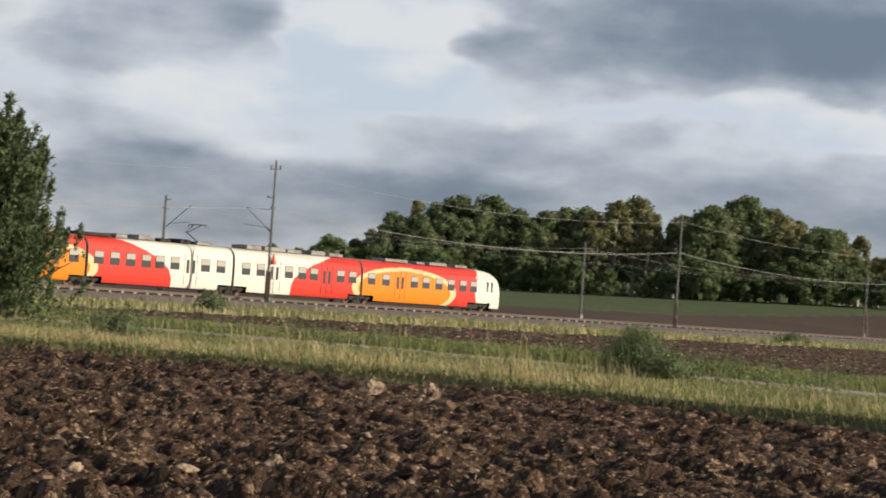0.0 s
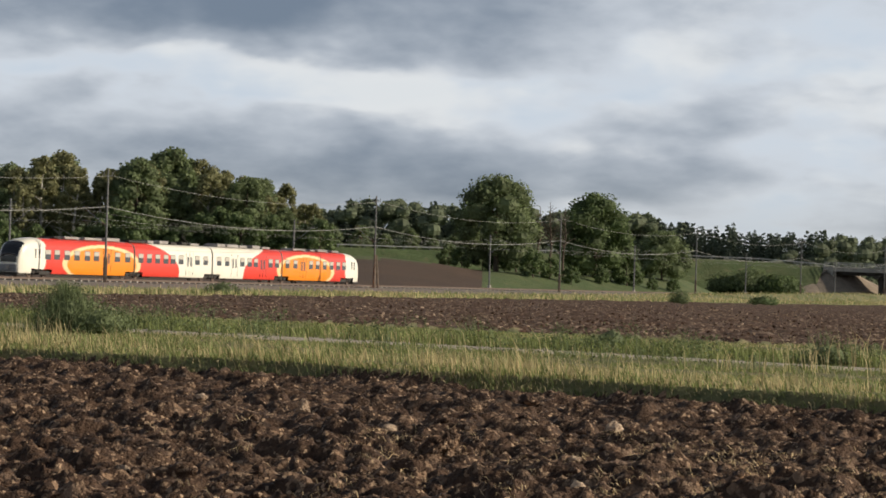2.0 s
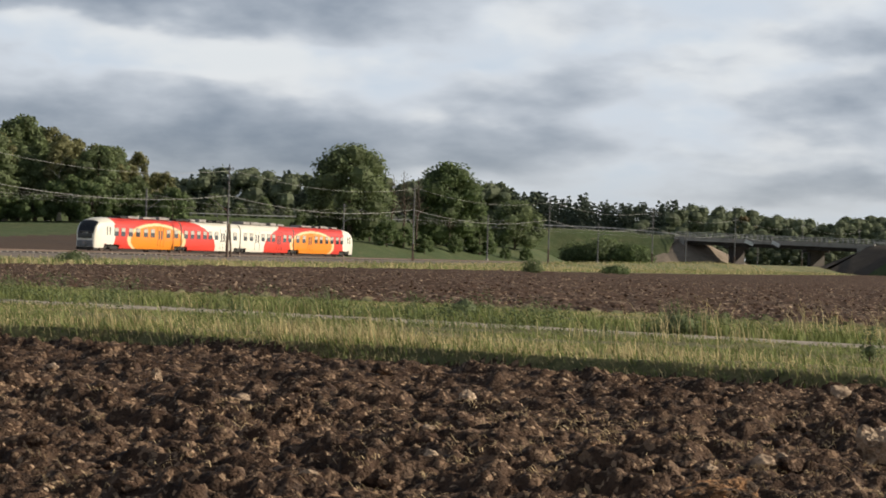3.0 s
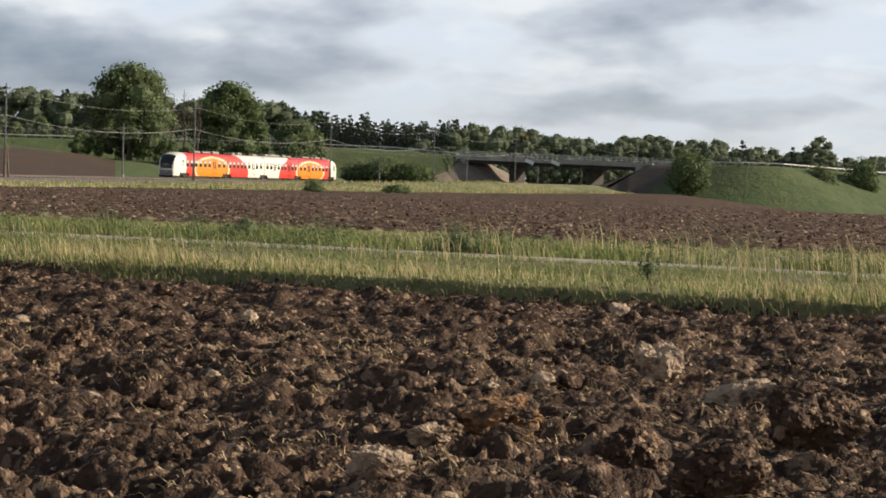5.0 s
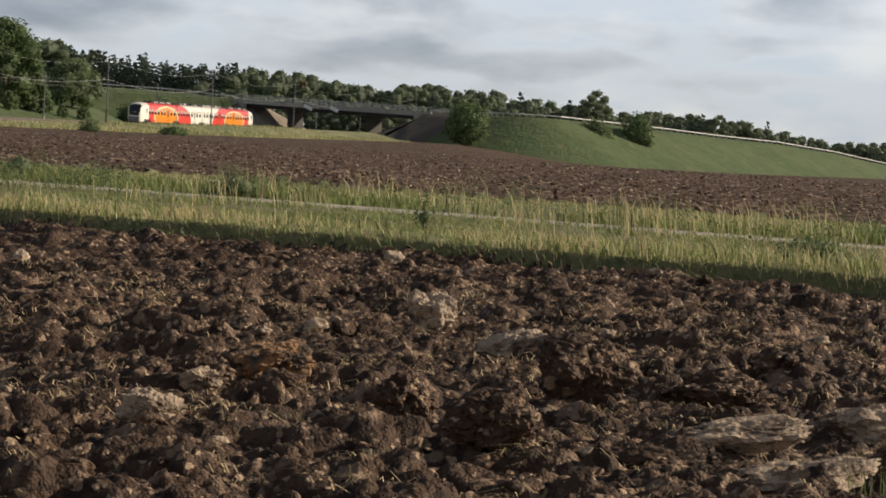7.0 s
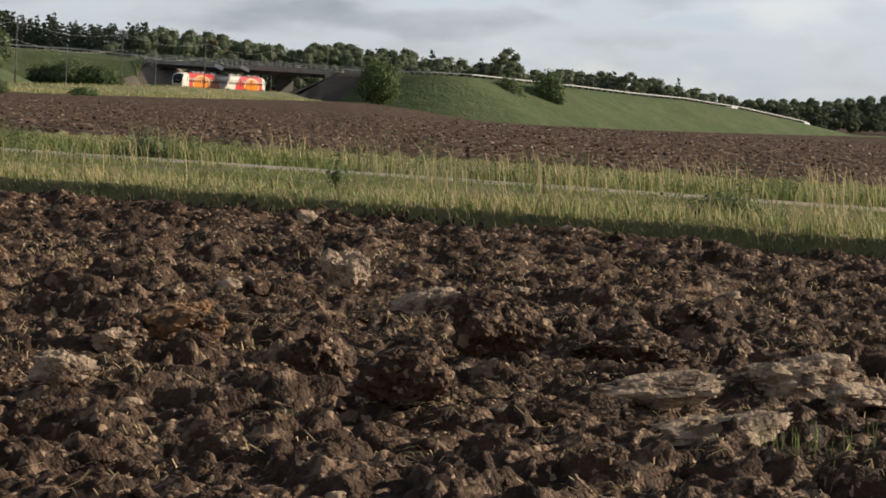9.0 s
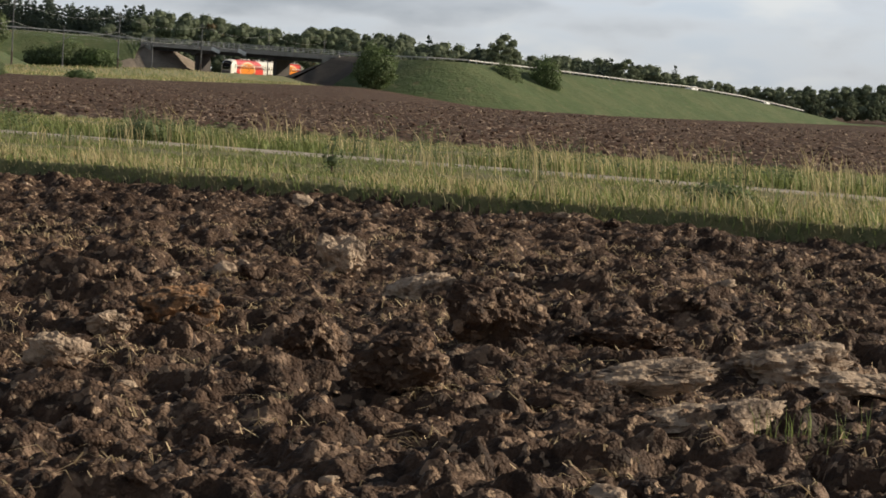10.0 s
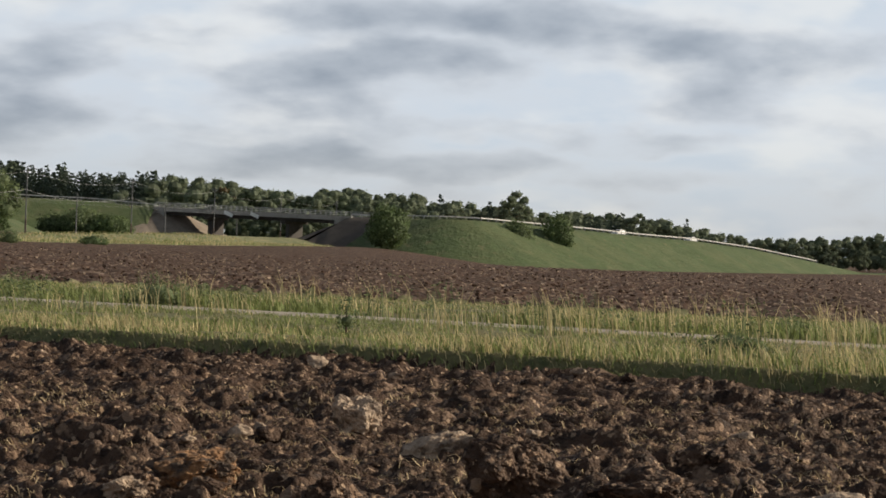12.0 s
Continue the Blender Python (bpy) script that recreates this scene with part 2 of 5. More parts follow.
STEEL = material("galvanised_steel", (0.30, 0.31, 0.33), 0.55, 0.6, spots=[(3.0, 4, 0.5, 0.7, (0.20, 0.20, 0.21))])
RAIL = material("rail_steel", (0.20, 0.15, 0.12), 0.45, 0.6)
MAST = material("mast_paint", (0.13, 0.135, 0.14), 0.7, spots=[(2.0, 5, 0.45, 0.7, (0.20, 0.20, 0.20))])
WOODPOLE = material("creosoted_wood", (0.16, 0.12, 0.09), 0.9, spots=[(2.5, 5, 0.45, 0.7, (0.24, 0.20, 0.17))], bump=[(12.0, 4, 0.5, 0.02)])
WIRE = material("wire", (0.42, 0.42, 0.41), 0.6)
CERAMIC = material("insulator", (0.20, 0.10, 0.06), 0.3)
CONCRETE = material("concrete", (0.36, 0.34, 0.31), 0.9, spots=[(0.4, 5, 0.45, 0.7, (0.25, 0.235, 0.21)), (3.0, 4, 0.5, 0.75, (0.42, 0.40, 0.37))], bump=[(6.0, 4, 0.4, 0.03)])
# mottled concrete, darkened to put the shade at the bridge into its colour
SHADED_CONCRETE = material("shaded_concrete", (0.085, 0.075, 0.068), 0.9, spots=[(0.5, 5, 0.45, 0.7, (0.055, 0.05, 0.046))], bump=[(5.0, 4, 0.4, 0.04)])
# slopes at the bridge ends: shade, then sunlight, put into the colour
SHADED_PAVING = material("shaded_slope_paving", (0.10, 0.082, 0.068), 0.95, spots=[(0.5, 5, 0.4, 0.7, (0.075, 0.06, 0.05)), (4.0, 4, 0.5, 0.7, (0.14, 0.118, 0.098))], bump=[(5.0, 4, 0.6, 0.06)])
SUNLIT_SLOPE = material("sunlit_bare_slope", (0.30, 0.245, 0.19), 0.95, spots=[(0.4, 5, 0.4, 0.7, (0.20, 0.16, 0.12)), (3.0, 5, 0.5, 0.7, (0.36, 0.30, 0.24))], bump=[(4.0, 5, 0.7, 0.1)])
ASPHALT = material("asphalt", (0.055, 0.054, 0.052), 0.9, spots=[(0.5, 5, 0.45, 0.7, (0.075, 0.073, 0.07))], bump=[(30.0, 3, 0.4, 0.01)])
WHITE = material("white_paint", (0.82, 0.82, 0.80), 0.4, coat=0.3, spots=[(1.0, 4, 0.55, 0.8, (0.70, 0.69, 0.66))])
GUARD = material("guardrail_zinc", (0.52, 0.51, 0.49), 0.5, 0.2, spots=[(0.8, 4, 0.5, 0.75, (0.45, 0.44, 0.42))])
SIGN_RED = material("sign_red", (0.65, 0.06, 0.03), 0.5)
GLOW_HEAD = material("lamp_lens", (0.85, 0.85, 0.82), 0.2, coat=0.5)

# ---------- plan ----------
PHI = 0.6478                                   # heading of the railway, radians from +y towards +x
AL = np.array([math.sin(PHI), math.cos(PHI)])  # along the railway
PR = np.array([math.cos(PHI), -math.sin(PHI)]) # across it, towards the field
T0 = np.array([-15.46, 198.35])                # a point of the far track's centre line
RAIL_Z = 0.71
BEND = 0.0404e-3                               # the track bends gently towards the field


def track_frame(x, y):
    rx, ry = x - T0[0], y - T0[1]
    al = rx * AL[0] + ry * AL[1]
    return al, rx * PR[0] + ry * PR[1] - BEND * al * np.abs(al)


def on_track(s, off=0.0, z=0.0):
    p = T0 + s * AL + (off + BEND * s * abs(s)) * PR
    return (float(p[0]), float(p[1]), float(z))


def polar(az, d, z=0.0):
    return (d * math.sin(radians(az)), d * math.cos(radians(az)), z)


def step(v, lo, hi):
    k = np.clip((v - lo) / (hi - lo), 0, 1)
    return k * k * (3 - 2 * k)


def plow_edge(x):
    return 45.0 - 0.75 * x - 0.025 * x * x


def road_mid(x):
    return 72.0 - 0.80 * x - 0.018 * x * x


def field_edge(x):
    return 95.0 - 0.62 * x - 0.0165 * x * x


def hash01(i, j, seed):
    v = np.sin(i * 127.1 + j * 311.7 + seed * 74.7) * 43758.5453
    return v - np.floor(v)


def value_noise(x, y, seed):
    i, j = np.floor(x), np.floor(y)
    u, v = x - i, y - j
    u, v = u * u * (3 - 2 * u), v * v * (3 - 2 * v)
    a, b = hash01(i, j, seed), hash01(i + 1, j, seed)
    c, d = hash01(i, j + 1, seed), hash01(i + 1, j + 1, seed)
    return (a * (1 - u) + b * u) * (1 - v) + (c * (1 - u) + d * u) * v


def fractal(x, y, seed, octaves=4):
    total, amp = 0, 0.5
    for o in range(octaves):
        total = total + amp * value_noise(x * 2 ** o, y * 2 ** o, seed + o)
        amp *= 0.5
    return total


def clods(x, y, size, seed):
    """Heights of broken, tilted lumps, one to a jittered cell."""
    x, y = x / size, y / size
    i0, j0 = np.floor(x), np.floor(y)
    best = np.full(x.shape, 9.0)
    second = np.full(x.shape, 9.0)
    height = np.zeros(x.shape)
    for di in (-1, 0, 1):
        for dj in (-1, 0, 1):
            i, j = i0 + di, j0 + dj
            cx, cy = i + hash01(i, j, seed), j + hash01(i, j, seed + 1)
            dx, dy = x - cx, y - cy
            d = np.hypot(dx, dy)
            tilt = (hash01(i, j, seed + 2) - 0.5) * 1.3 * dx + (hash01(i, j, seed + 3) - 0.5) * 1.3 * dy
            h = hash01(i, j, seed + 4) ** 1.5 + tilt
            near = d < best
            second = np.where(near, best, np.minimum(second, d))
            height = np.where(near, h, height)
            best = np.where(near, d, best)
    gap = np.clip((second - best) / 0.38, 0, 1)
    return height * gap ** 0.8


def back_slope(x, y, az, pr):
    """Share of the way from the railway to the wood's foot, and the height of that foot."""
    a = np.radians(az)
    _, foot = track_frame(405 * np.sin(a), 405 * np.cos(a))
    f = np.clip((-pr - 10) / np.maximum(-foot - 10, 20), 0, 1.03)
    return f, np.interp(az, [-13, 1.3, 5.6, 8.2, 10.3, 12.0, 13.2, 14.2, 16.0], [3.7, 3.75, 4.4, 4.97, 5.2, 5.1, 4.4, 3.6, 3.4])


def rise(x, y):
    """Height of the land, without furrows."""
    al, pr = track_frame(x, y)
    d = np.hypot(x, y)
    az = np.degrees(np.arctan2(x, y))
    z = 0.047 * np.clip(-pr - 10, 0, 130) * (1 - 0.9 * step(az, 15.0, 18.5))
    f, top = back_slope(x, y, az, pr)
    w = 1 - step(az, 13.0, 15.5)
    mound = 3.4 * step(-pr, 9, 26) * (1 - step(az, 18.9, 20.2)) * step(az, 11.0, 13.0)
    z = w * np.where(pr < -10, top * f, 0) + (1 - w) * np.maximum(z, mound)
    z = z + 1.6 * step(al, 100, 300) * np.exp(-((pr - 20) / 7.0) ** 2)
    z = z - 3.3 * step(d, 110, 560) * step(az, 27.0, 31.5)
    bed = step(pr, -8.5, -5.0) * (1 - step(pr, 9.0, 13.0))
    z = np.where(pr > -14, z + bed * 0.42 - 0.25 * step(pr, 12, 16) * (1 - step(pr, 30, 45)), z + bed * 0.42)
    e = y - plow_edge(x)
    e = e + 1.0 * (fractal(x * 0.5, y * 0.5, 47, 3) - 0.45)
    lip = 0.22 * step(e, -0.1, 0.35) * (1 - step(e, 2.5, 14.0)) * (d < 90)
    r = y - road_mid(x)
    z = z + lip + 0.06 * np.exp(-(r / 2.5) ** 2) * (d < 140)
    return z


def domes(x, y, size, seed, power=1.0):
    """Heights of rounded crumbs, one to a jittered cell."""
    x, y = x / size, y / size
    i0, j0 = np.floor(x), np.floor(y)
    top = np.zeros(x.shape)
    for di in (-1, 0, 1):
        for dj in (-1, 0, 1):
            i, j = i0 + di, j0 + dj
            dx, dy = x - i - hash01(i, j, seed), y - j - hash01(i, j, seed + 1)
            r = 0.45 + 0.45 * hash01(i, j, seed + 2)
            k = np.clip(1 - (dx * dx + dy * dy) / (r * r), 0, 1)
            top = np.maximum(top, np.sqrt(k) * r * hash01(i, j, seed + 3) ** power)
    return top


def furrowed(x, y):
    """The plowed foreground: furrow slices that run with the field's edge, torn into crumbling lumps."""
    e = y - plow_edge(x)
    wob = 0.5 * (fractal(x * 0.5, y * 0.5, 3) - 0.5)
    ridge = 0.5 + 0.5 * np.sin((e * 0.75 + wob * 2.2) * 2 * math.pi / 0.62)
    wx = 0.30 * (fractal(x * 4, y * 4, 31, 3) - 0.45)
    wy = 0.30 * (fractal(x * 4, y * 4, 37, 3) - 0.45)
    # slices lie along the furrows
    xw = (0.71 * x - 0.70 * y) / 2.1 + wx
    yw = 0.70 * x + 0.71 * y + wy
    z = 0.05 * ridge
    z = z + 0.24 * (fractal(xw * 1.7, yw * 1.7, 41, 3) - 0.45)
    z = z + 0.19 * clods(xw, yw, 0.40, 11) * (0.2 + 1.2 * fractal(x * 0.9, y * 0.9, 43, 3))
    z = z + 0.05 * clods(xw, yw, 0.19, 13) + 0.12 * domes(xw, yw, 0.24, 17, 1.5)
    z = z + 0.07 * domes(x + wx, y + wy, 0.125, 23, 1.2)
    z = z + 0.05 * domes(x + 0.7 * wx, y + 0.7 * wy, 0.066, 29)
    z = z + 0.05 * (fractal(x * 9, y * 9, 5, 4) - 0.47)
    return z - 0.13


def mesh_object(name, verts, faces, mats, index=None, smooth=True):
    """One mesh from arrays; faces all of one size."""
    me = bpy.data.meshes.new(name)
    verts, faces = np.asarray(verts, np.float32), np.asarray(faces, np.int32)
    k = faces.shape[1]
    me.vertices.add(len(verts))
    me.vertices.foreach_set("co", verts.ravel())
    me.loops.add(faces.size)
    me.loops.foreach_set("vertex_index", faces.ravel())
    me.polygons.add(len(faces))
    me.polygons.foreach_set("loop_start", np.arange(0, faces.size, k, dtype=np.int32))
    for m in mats:
        me.materials.append(m)
    if index is not None:
        me.polygons.foreach_set("material_index", np.asarray(index, np.int32))
    me.polygons.foreach_set("use_smooth", np.full(len(faces), smooth))
    me.update(calc_edges=True)
    me.validate()
    return new(name, me)


def grid_faces(rows, cols):
    i = np.arange(rows - 1)[:, None] * cols + np.arange(cols - 1)[None, :]
    return np.stack([i, i + cols, i + cols + 1, i + 1], -1).reshape(-1, 4)


def zone(x, y):
    """Which cover lies where: index into GROUND_MATS."""
    al, pr = track_frame(x, y)
    d = np.hypot(x, y)
    az = np.degrees(np.arctan2(x, y))
    wig = 3.0 * (fractal(x * 0.05, y * 0.05, 61) - 0.5)
    k = np.full(x.shape, 2)
    k = np.where(y < plow_edge(x), 0, k)
    k = np.where(np.abs(y - road_mid(x)) < 1.9 + 0.3 * wig, 3, k)
    margin = np.where(az < 8, 52.0, 47.0) + 0.04 * np.clip(al, 0, 130)
    margin = np.where(al > 150, 55.0 - 0.075 * (al - 150), margin)
    far = (y > field_edge(x) + wig) & (pr > np.clip(margin, 20, 90) + wig)
    k = np.where(far, 1, k)
    k = np.where((y > field_edge(x)) & ~far & (pr > 12), 4, k)
    k = np.where((pr <= 12) & (pr > -8), 5, k)
    k = np.where(pr <= -8, 6, k)
    f, _ = back_slope(x, y, az, pr)
    line = np.interp(az, [-13, 1.4, 5.6, 8.2, 10.3, 11.0, 12.0, 13.2], [0.36, 0.36, 0.40, 0.54, 0.74, 0.86, 0.94, 1.0])
    k = np.where((pr < -10) & (f > line + 0.006 * wig) & (az < 13.2), 7, k)
    k = np.where((pr <= -150) & (az >= 13.2) & (az < 16), 7, k)
    k = np.where((pr <= -12) & (az >= 14.4) & (az < 16.5), 7, k)
    k = np.where((pr <= -8) & (az >= 16.5), 7, k)
    k = np.where((d < 60) & (np.abs(az) > 60), 0, k)
    return k


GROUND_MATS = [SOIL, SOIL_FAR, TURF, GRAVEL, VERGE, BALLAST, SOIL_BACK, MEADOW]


def build_ground():
    fine = np.arange(-13.0, 42.01, 0.1)
    coarse = np.concatenate([np.arange(47, 345, 8.0)])
    az = np.radians(np.concatenate([fine, coarse, [347.0]]))
    rings = [0.0, 0.8, 2.0, 3.4, 4.6]
    d = 5.6
    while d < 58:
        rings.append(d)
        d += 0.018 * (d / 8.0) ** 1.24
    while d < 170:
        rings.append(d)
        d *= 1.0065
    while d < 700:
        rings.append(d)
        d *= 1.014
    while d < 4600:
        rings.append(d)
        d *= 1.12
    rr = np.array(rings)
    A, D = np.meshgrid(az, rr)
    x, y = D * np.sin(A), D * np.cos(A)
    z = rise(x, y)
    near = (y < plow_edge(x) + 0.3) & (D < 60)
    blend = step(plow_edge(x) - y, -0.3, 0.8) * near
    z = z + furrowed(x, y) * blend * step(np.hypot(x, y), 4.0, 7.0)
    farfield = zone(x, y) == 1
    rough = 0.12 * clods(x, y, 0.6, 71) + 0.12 * fractal(x * 0.8, y * 0.8, 77) + 0.06 * domes(x, y, 0.5, 79, 1.5)
    z = z + np.where(farfield & (D < 260), rough * step(D, 40, 60), 0)
    grass = (zone(x, y) == 2) & (D < 130)
    z = z + np.where(grass, 0.10 * (fractal(x * 0.6, y * 0.6, 83) - 0.4), 0)
    faces = grid_faces(len(rr), len(az))
    cx = (x[:-1, :-1] + x[1:, 1:]) / 2
    cy = (y[:-1, :-1] + y[1:, 1:]) / 2
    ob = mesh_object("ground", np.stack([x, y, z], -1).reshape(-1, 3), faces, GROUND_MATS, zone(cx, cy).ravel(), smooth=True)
    tagged(ob, "plowed fields, rough grass, a gravel track and a railway bed", "ground", kind="structure")


build_ground()


def land(x, y):
    return float(rise(np.array([float(x)]), np.array([float(y)]))[0])

# ---------- building helpers ----------
def part(name, bm, mat, parent, label=""):
    """Links a bmesh as one mesh under a thing or a part."""
    me = bpy.data.meshes.new(name)
    bm.to_mesh(me)
    bm.free()
    for m in (mat if isinstance(mat, (list, tuple)) else [mat]):
        me.materials.append(m)
    ob = new(name, me)
    ob.parent = parent
    if label:
        ob["label"] = label
    return ob


def share(name, ob, parent, m):
    """A further piece on the same mesh."""
    o = new(name, ob.data)
    o.parent = parent
    o.matrix_local = m
    return o


def box(bm, x, y, z, lx, ly, lz, bevel=0.0, m=Matrix()):
    r = bmesh.ops.create_cube(bm, size=1, matrix=m @ Matrix.Translation((x, y, z)) @ Matrix.Diagonal((lx, ly, lz, 1)))
    if bevel:
        edges = list({e for v in r["verts"] for e in v.link_edges})
        bmesh.ops.bevel(bm, geom=edges, offset=bevel, segments=2, affect="EDGES", profile=0.5)


def rod(bm, a, b, r0, r1=None, sides=8):
    a, b = Vector(a), Vector(b)
    d = b - a
    m = Matrix.Translation((a + b) / 2) @ d.to_track_quat("Z", "Y").to_matrix().to_4x4()
    bmesh.ops.create_cone(bm, cap_ends=True, segments=sides, radius1=r0, radius2=r0 if r1 is None else r1, depth=d.length, matrix=m)


def thing(name, label, category, m=Matrix(), group="", kind=""):
    ob = new(name)
    ob.empty_display_size = 0.2
    ob.matrix_basis = m
    return tagged(ob, label, category, group, kind)


# ---------- railway: two tracks, masts on both sides, overhead wires ----------
def build_tracks():
    for k, off in enumerate((0.0, 4.5)):
        t = thing("railway_track", "rusty steel rails on a bed of grey ballast", "railway track", kind="structure")
        for side in (-0.75, 0.75):
            bm = bmesh.new()
            pts = [on_track(s, off + side, RAIL_Z) for s in np.arange(-120, 701, 20.0)]
            for a, b in zip(pts, pts[1:]):
                mid = (Vector(a) + Vector(b)) / 2
                d = Vector(b) - Vector(a)
                m = Matrix.Translation(mid) @ Matrix.Rotation(math.atan2(d.y, d.x), 4, "Z")
                box(bm, 0, 0, -0.02, d.length, 0.07, 0.04, m=m)
                box(bm, 0, 0, -0.09, d.length, 0.02, 0.10, m=m)
                box(bm, 0, 0, -0.15, d.length, 0.14, 0.02, m=m)
            part("rail", bm, RAIL, t)
        bm = bmesh.new()
        for s in np.arange(-40, 240, 1.3):
            x, y, z = on_track(s, off, RAIL_Z - 0.22)
            box(bm, 0, 0, 0, 0.25, 2.5, 0.14, m=pose(x, y, z, 0, 0, 90 - math.degrees(PHI + 2 * BEND * s)))
        ob = part("sleepers", bm, CONCRETE, t)
        ob["kind"] = "stuff"


def mast_pose(s, off):
    x, y, _ = on_track(s, off)
    return pose(x, y, land(x, y) - 0.25, 0, 0, 90 - math.degrees(PHI + 2 * BEND * s))


def build_masts():
    # near masts: tall steel posts with a feeder on top; local x runs along the track, +y away from the camera
    tall = thing("catenary_mast", "tall weathered grey mast with an arm over the railway", "catenary mast", mast_pose(-6.5, 7.5), "masts along the railway")
    bm = bmesh.new()
    rod(bm, (0, 0, 2.6), (0, 0, 11.3), 0.115, 0.075, 10)
    part("upper_post", bm, MAST, tall)
    bm = bmesh.new()
    box(bm, -0.14, 0, 1.3, 0.06, 0.24, 2.8, 0.01)
    box(bm, 0.14, 0, 1.3, 0.06, 0.24, 2.8, 0.01)
    for z in (0.4, 0.9, 1.4, 1.9, 2.4):
        box(bm, 0, 0, z, 0.28, 0.05, 0.05)
    part("foot_frame", bm, WOODPOLE, tall, "dark braced foot of the mast")
    bm = bmesh.new()
    rod(bm, (0, 0.1, 5.75), (0, 2.75, 7.55), 0.035, 0.03)
    rod(bm, (0, 0.1, 7.45), (0, 2.75, 7.55), 0.02, 0.02)
    rod(bm, (0, 0.5, 6.05), (0, 2.9, 6.25), 0.022, 0.02)
    part("cantilever", bm, STEEL, tall)
    bm = bmesh.new()
    for k in range(5):
        rod(bm, (0, 0.12 + 0.09 * k, 5.77 + 0.062 * k), (0, 0.17 + 0.09 * k, 5.80 + 0.062 * k), 0.085, 0.06, 10)
    part("insulator", bm, CERAMIC, tall)
    bm = bmesh.new()
    box(bm, 0, 0, 10.6, 0.06, 1.0, 0.06)
    rod(bm, (0, -0.48, 10.6), (0, -0.48, 10.92), 0.045, 0.06)
    rod(bm, (0, 0.48, 10.6), (0, 0.48, 10.92), 0.045, 0.06)
    part("top_arm", bm, MAST, tall)
    bm = bmesh.new()
    rod(bm, (0, 0, 8.35), (0, 0.62, 8.45), 0.03)
    rod(bm, (0, 0.62, 8.35), (0, 0.62, 8.55), 0.05)
    part("bracket", bm, MAST, tall)
    bm = bmesh.new()
    box(bm, 0, 0, 7.6, 0.42, 0.2, 0.16, 0.02)
    part("clamp", bm, MAST, tall)
    # far masts: shorter posts
    short = thing("catenary_mast", "short grey catenary mast beyond the tracks", "catenary mast", mast_pose(-7.5, -3.0), "masts along the railway")
    bm = bmesh.new()
    rod(bm, (0, 0, 0), (0, 0, 8.2), 0.13, 0.09, 10)
    part("post", bm, MAST, short)
    bm = bmesh.new()
    box(bm, 0, 0, 0.4, 0.4, 0.4, 1.0, 0.03)
    part("foot_frame", bm, CONCRETE, short, "concrete foot of the mast")
    bm = bmesh.new()
    rod(bm, (0, -0.1, 5.6), (0, -2.75, 7.45), 0.035, 0.03)
    rod(bm, (0, -0.5, 5.95), (0, -2.9, 6.15), 0.022, 0.02)
    part("cantilever", bm, STEEL, short)
    bm = bmesh.new()
    rod(bm, (0, 0, 7.85), (0, -0.6, 7.9), 0.03)
    part("bracket", bm, MAST, short)
    bm = bmesh.new()
    box(bm, 0, 0, 7.2, 0.36, 0.3, 0.14, 0.02)
    part("clamp", bm, MAST, short)
    for k in range(1, 9):
        copy_thing(tall, mast_pose(-6.5 + 60.2 * k, 7.5))
        copy_thing(short, mast_pose(-7.5 + 60.3 * k, -3.0))
    for k in (-1,):
        copy_thing(tall, mast_pose(-6.5 + 60.2 * k, 7.5))
        copy_thing(short, mast_pose(-7.5 + 60.3 * k, -3.0))
    # red signal plate and ladder on the near mast beside the train
    plate = thing("mast_ladder", "pale ladder with a red warning plate on a mast", "ladder", mast_pose(-6.5, 7.72))
    bm = bmesh.new()
    for x in (-0.17, 0.17):
        rod(bm, (x, -0.2, 0.25), (x, -0.2, 3.1), 0.03)
    for z in np.arange(0.5, 3.1, 0.4):
        rod(bm, (-0.17, -0.2, z), (0.17, -0.2, z), 0.018)
    part("ladder", bm, CONCRETE, plate)
    bm = bmesh.new()
    rod(bm, (0, -0.2, 3.2), (0, -0.2, 4.0), 0.26, 0.06, 6)
    part("warning_plate", bm, SIGN_RED, plate, "red warning plate")
    # braces that make two-legged poles of two of the masts
    for s, off in ((112.8, -3.0), (113.9, 7.5)):
        stay = thing("mast_brace", "dark timber legs bracing a mast", "brace", mast_pose(s, off))
        for x in (-0.55, 0.55):
            bm = bmesh.new()
            rod(bm, (x, -0.3, 0), (x * 0.25, -0.16, 4.2), 0.13, 0.1)
            part("leg", bm, WOODPOLE, stay)


def wire_run(name, label, points, sag, radius):
    """points: the supports; the wire hangs between them."""
    bm = bmesh.new()
    for a, b in zip(points, points[1:]):
        a, b = Vector(a), Vector(b)
        ring = []
        for k in range(11):
            u = k / 10
            p = a.lerp(b, u)
            p.z -= 4 * sag * u * (1 - u)
            ring.append(p)
        for p, q in zip(ring, ring[1:]):
            rod(bm, p, q, radius, radius, 4)
    me = bpy.data.meshes.new(name)
    bm.to_mesh(me)
    bm.free()
    me.materials.append(WIRE)
    tagged(new(name, me), label, "wire")


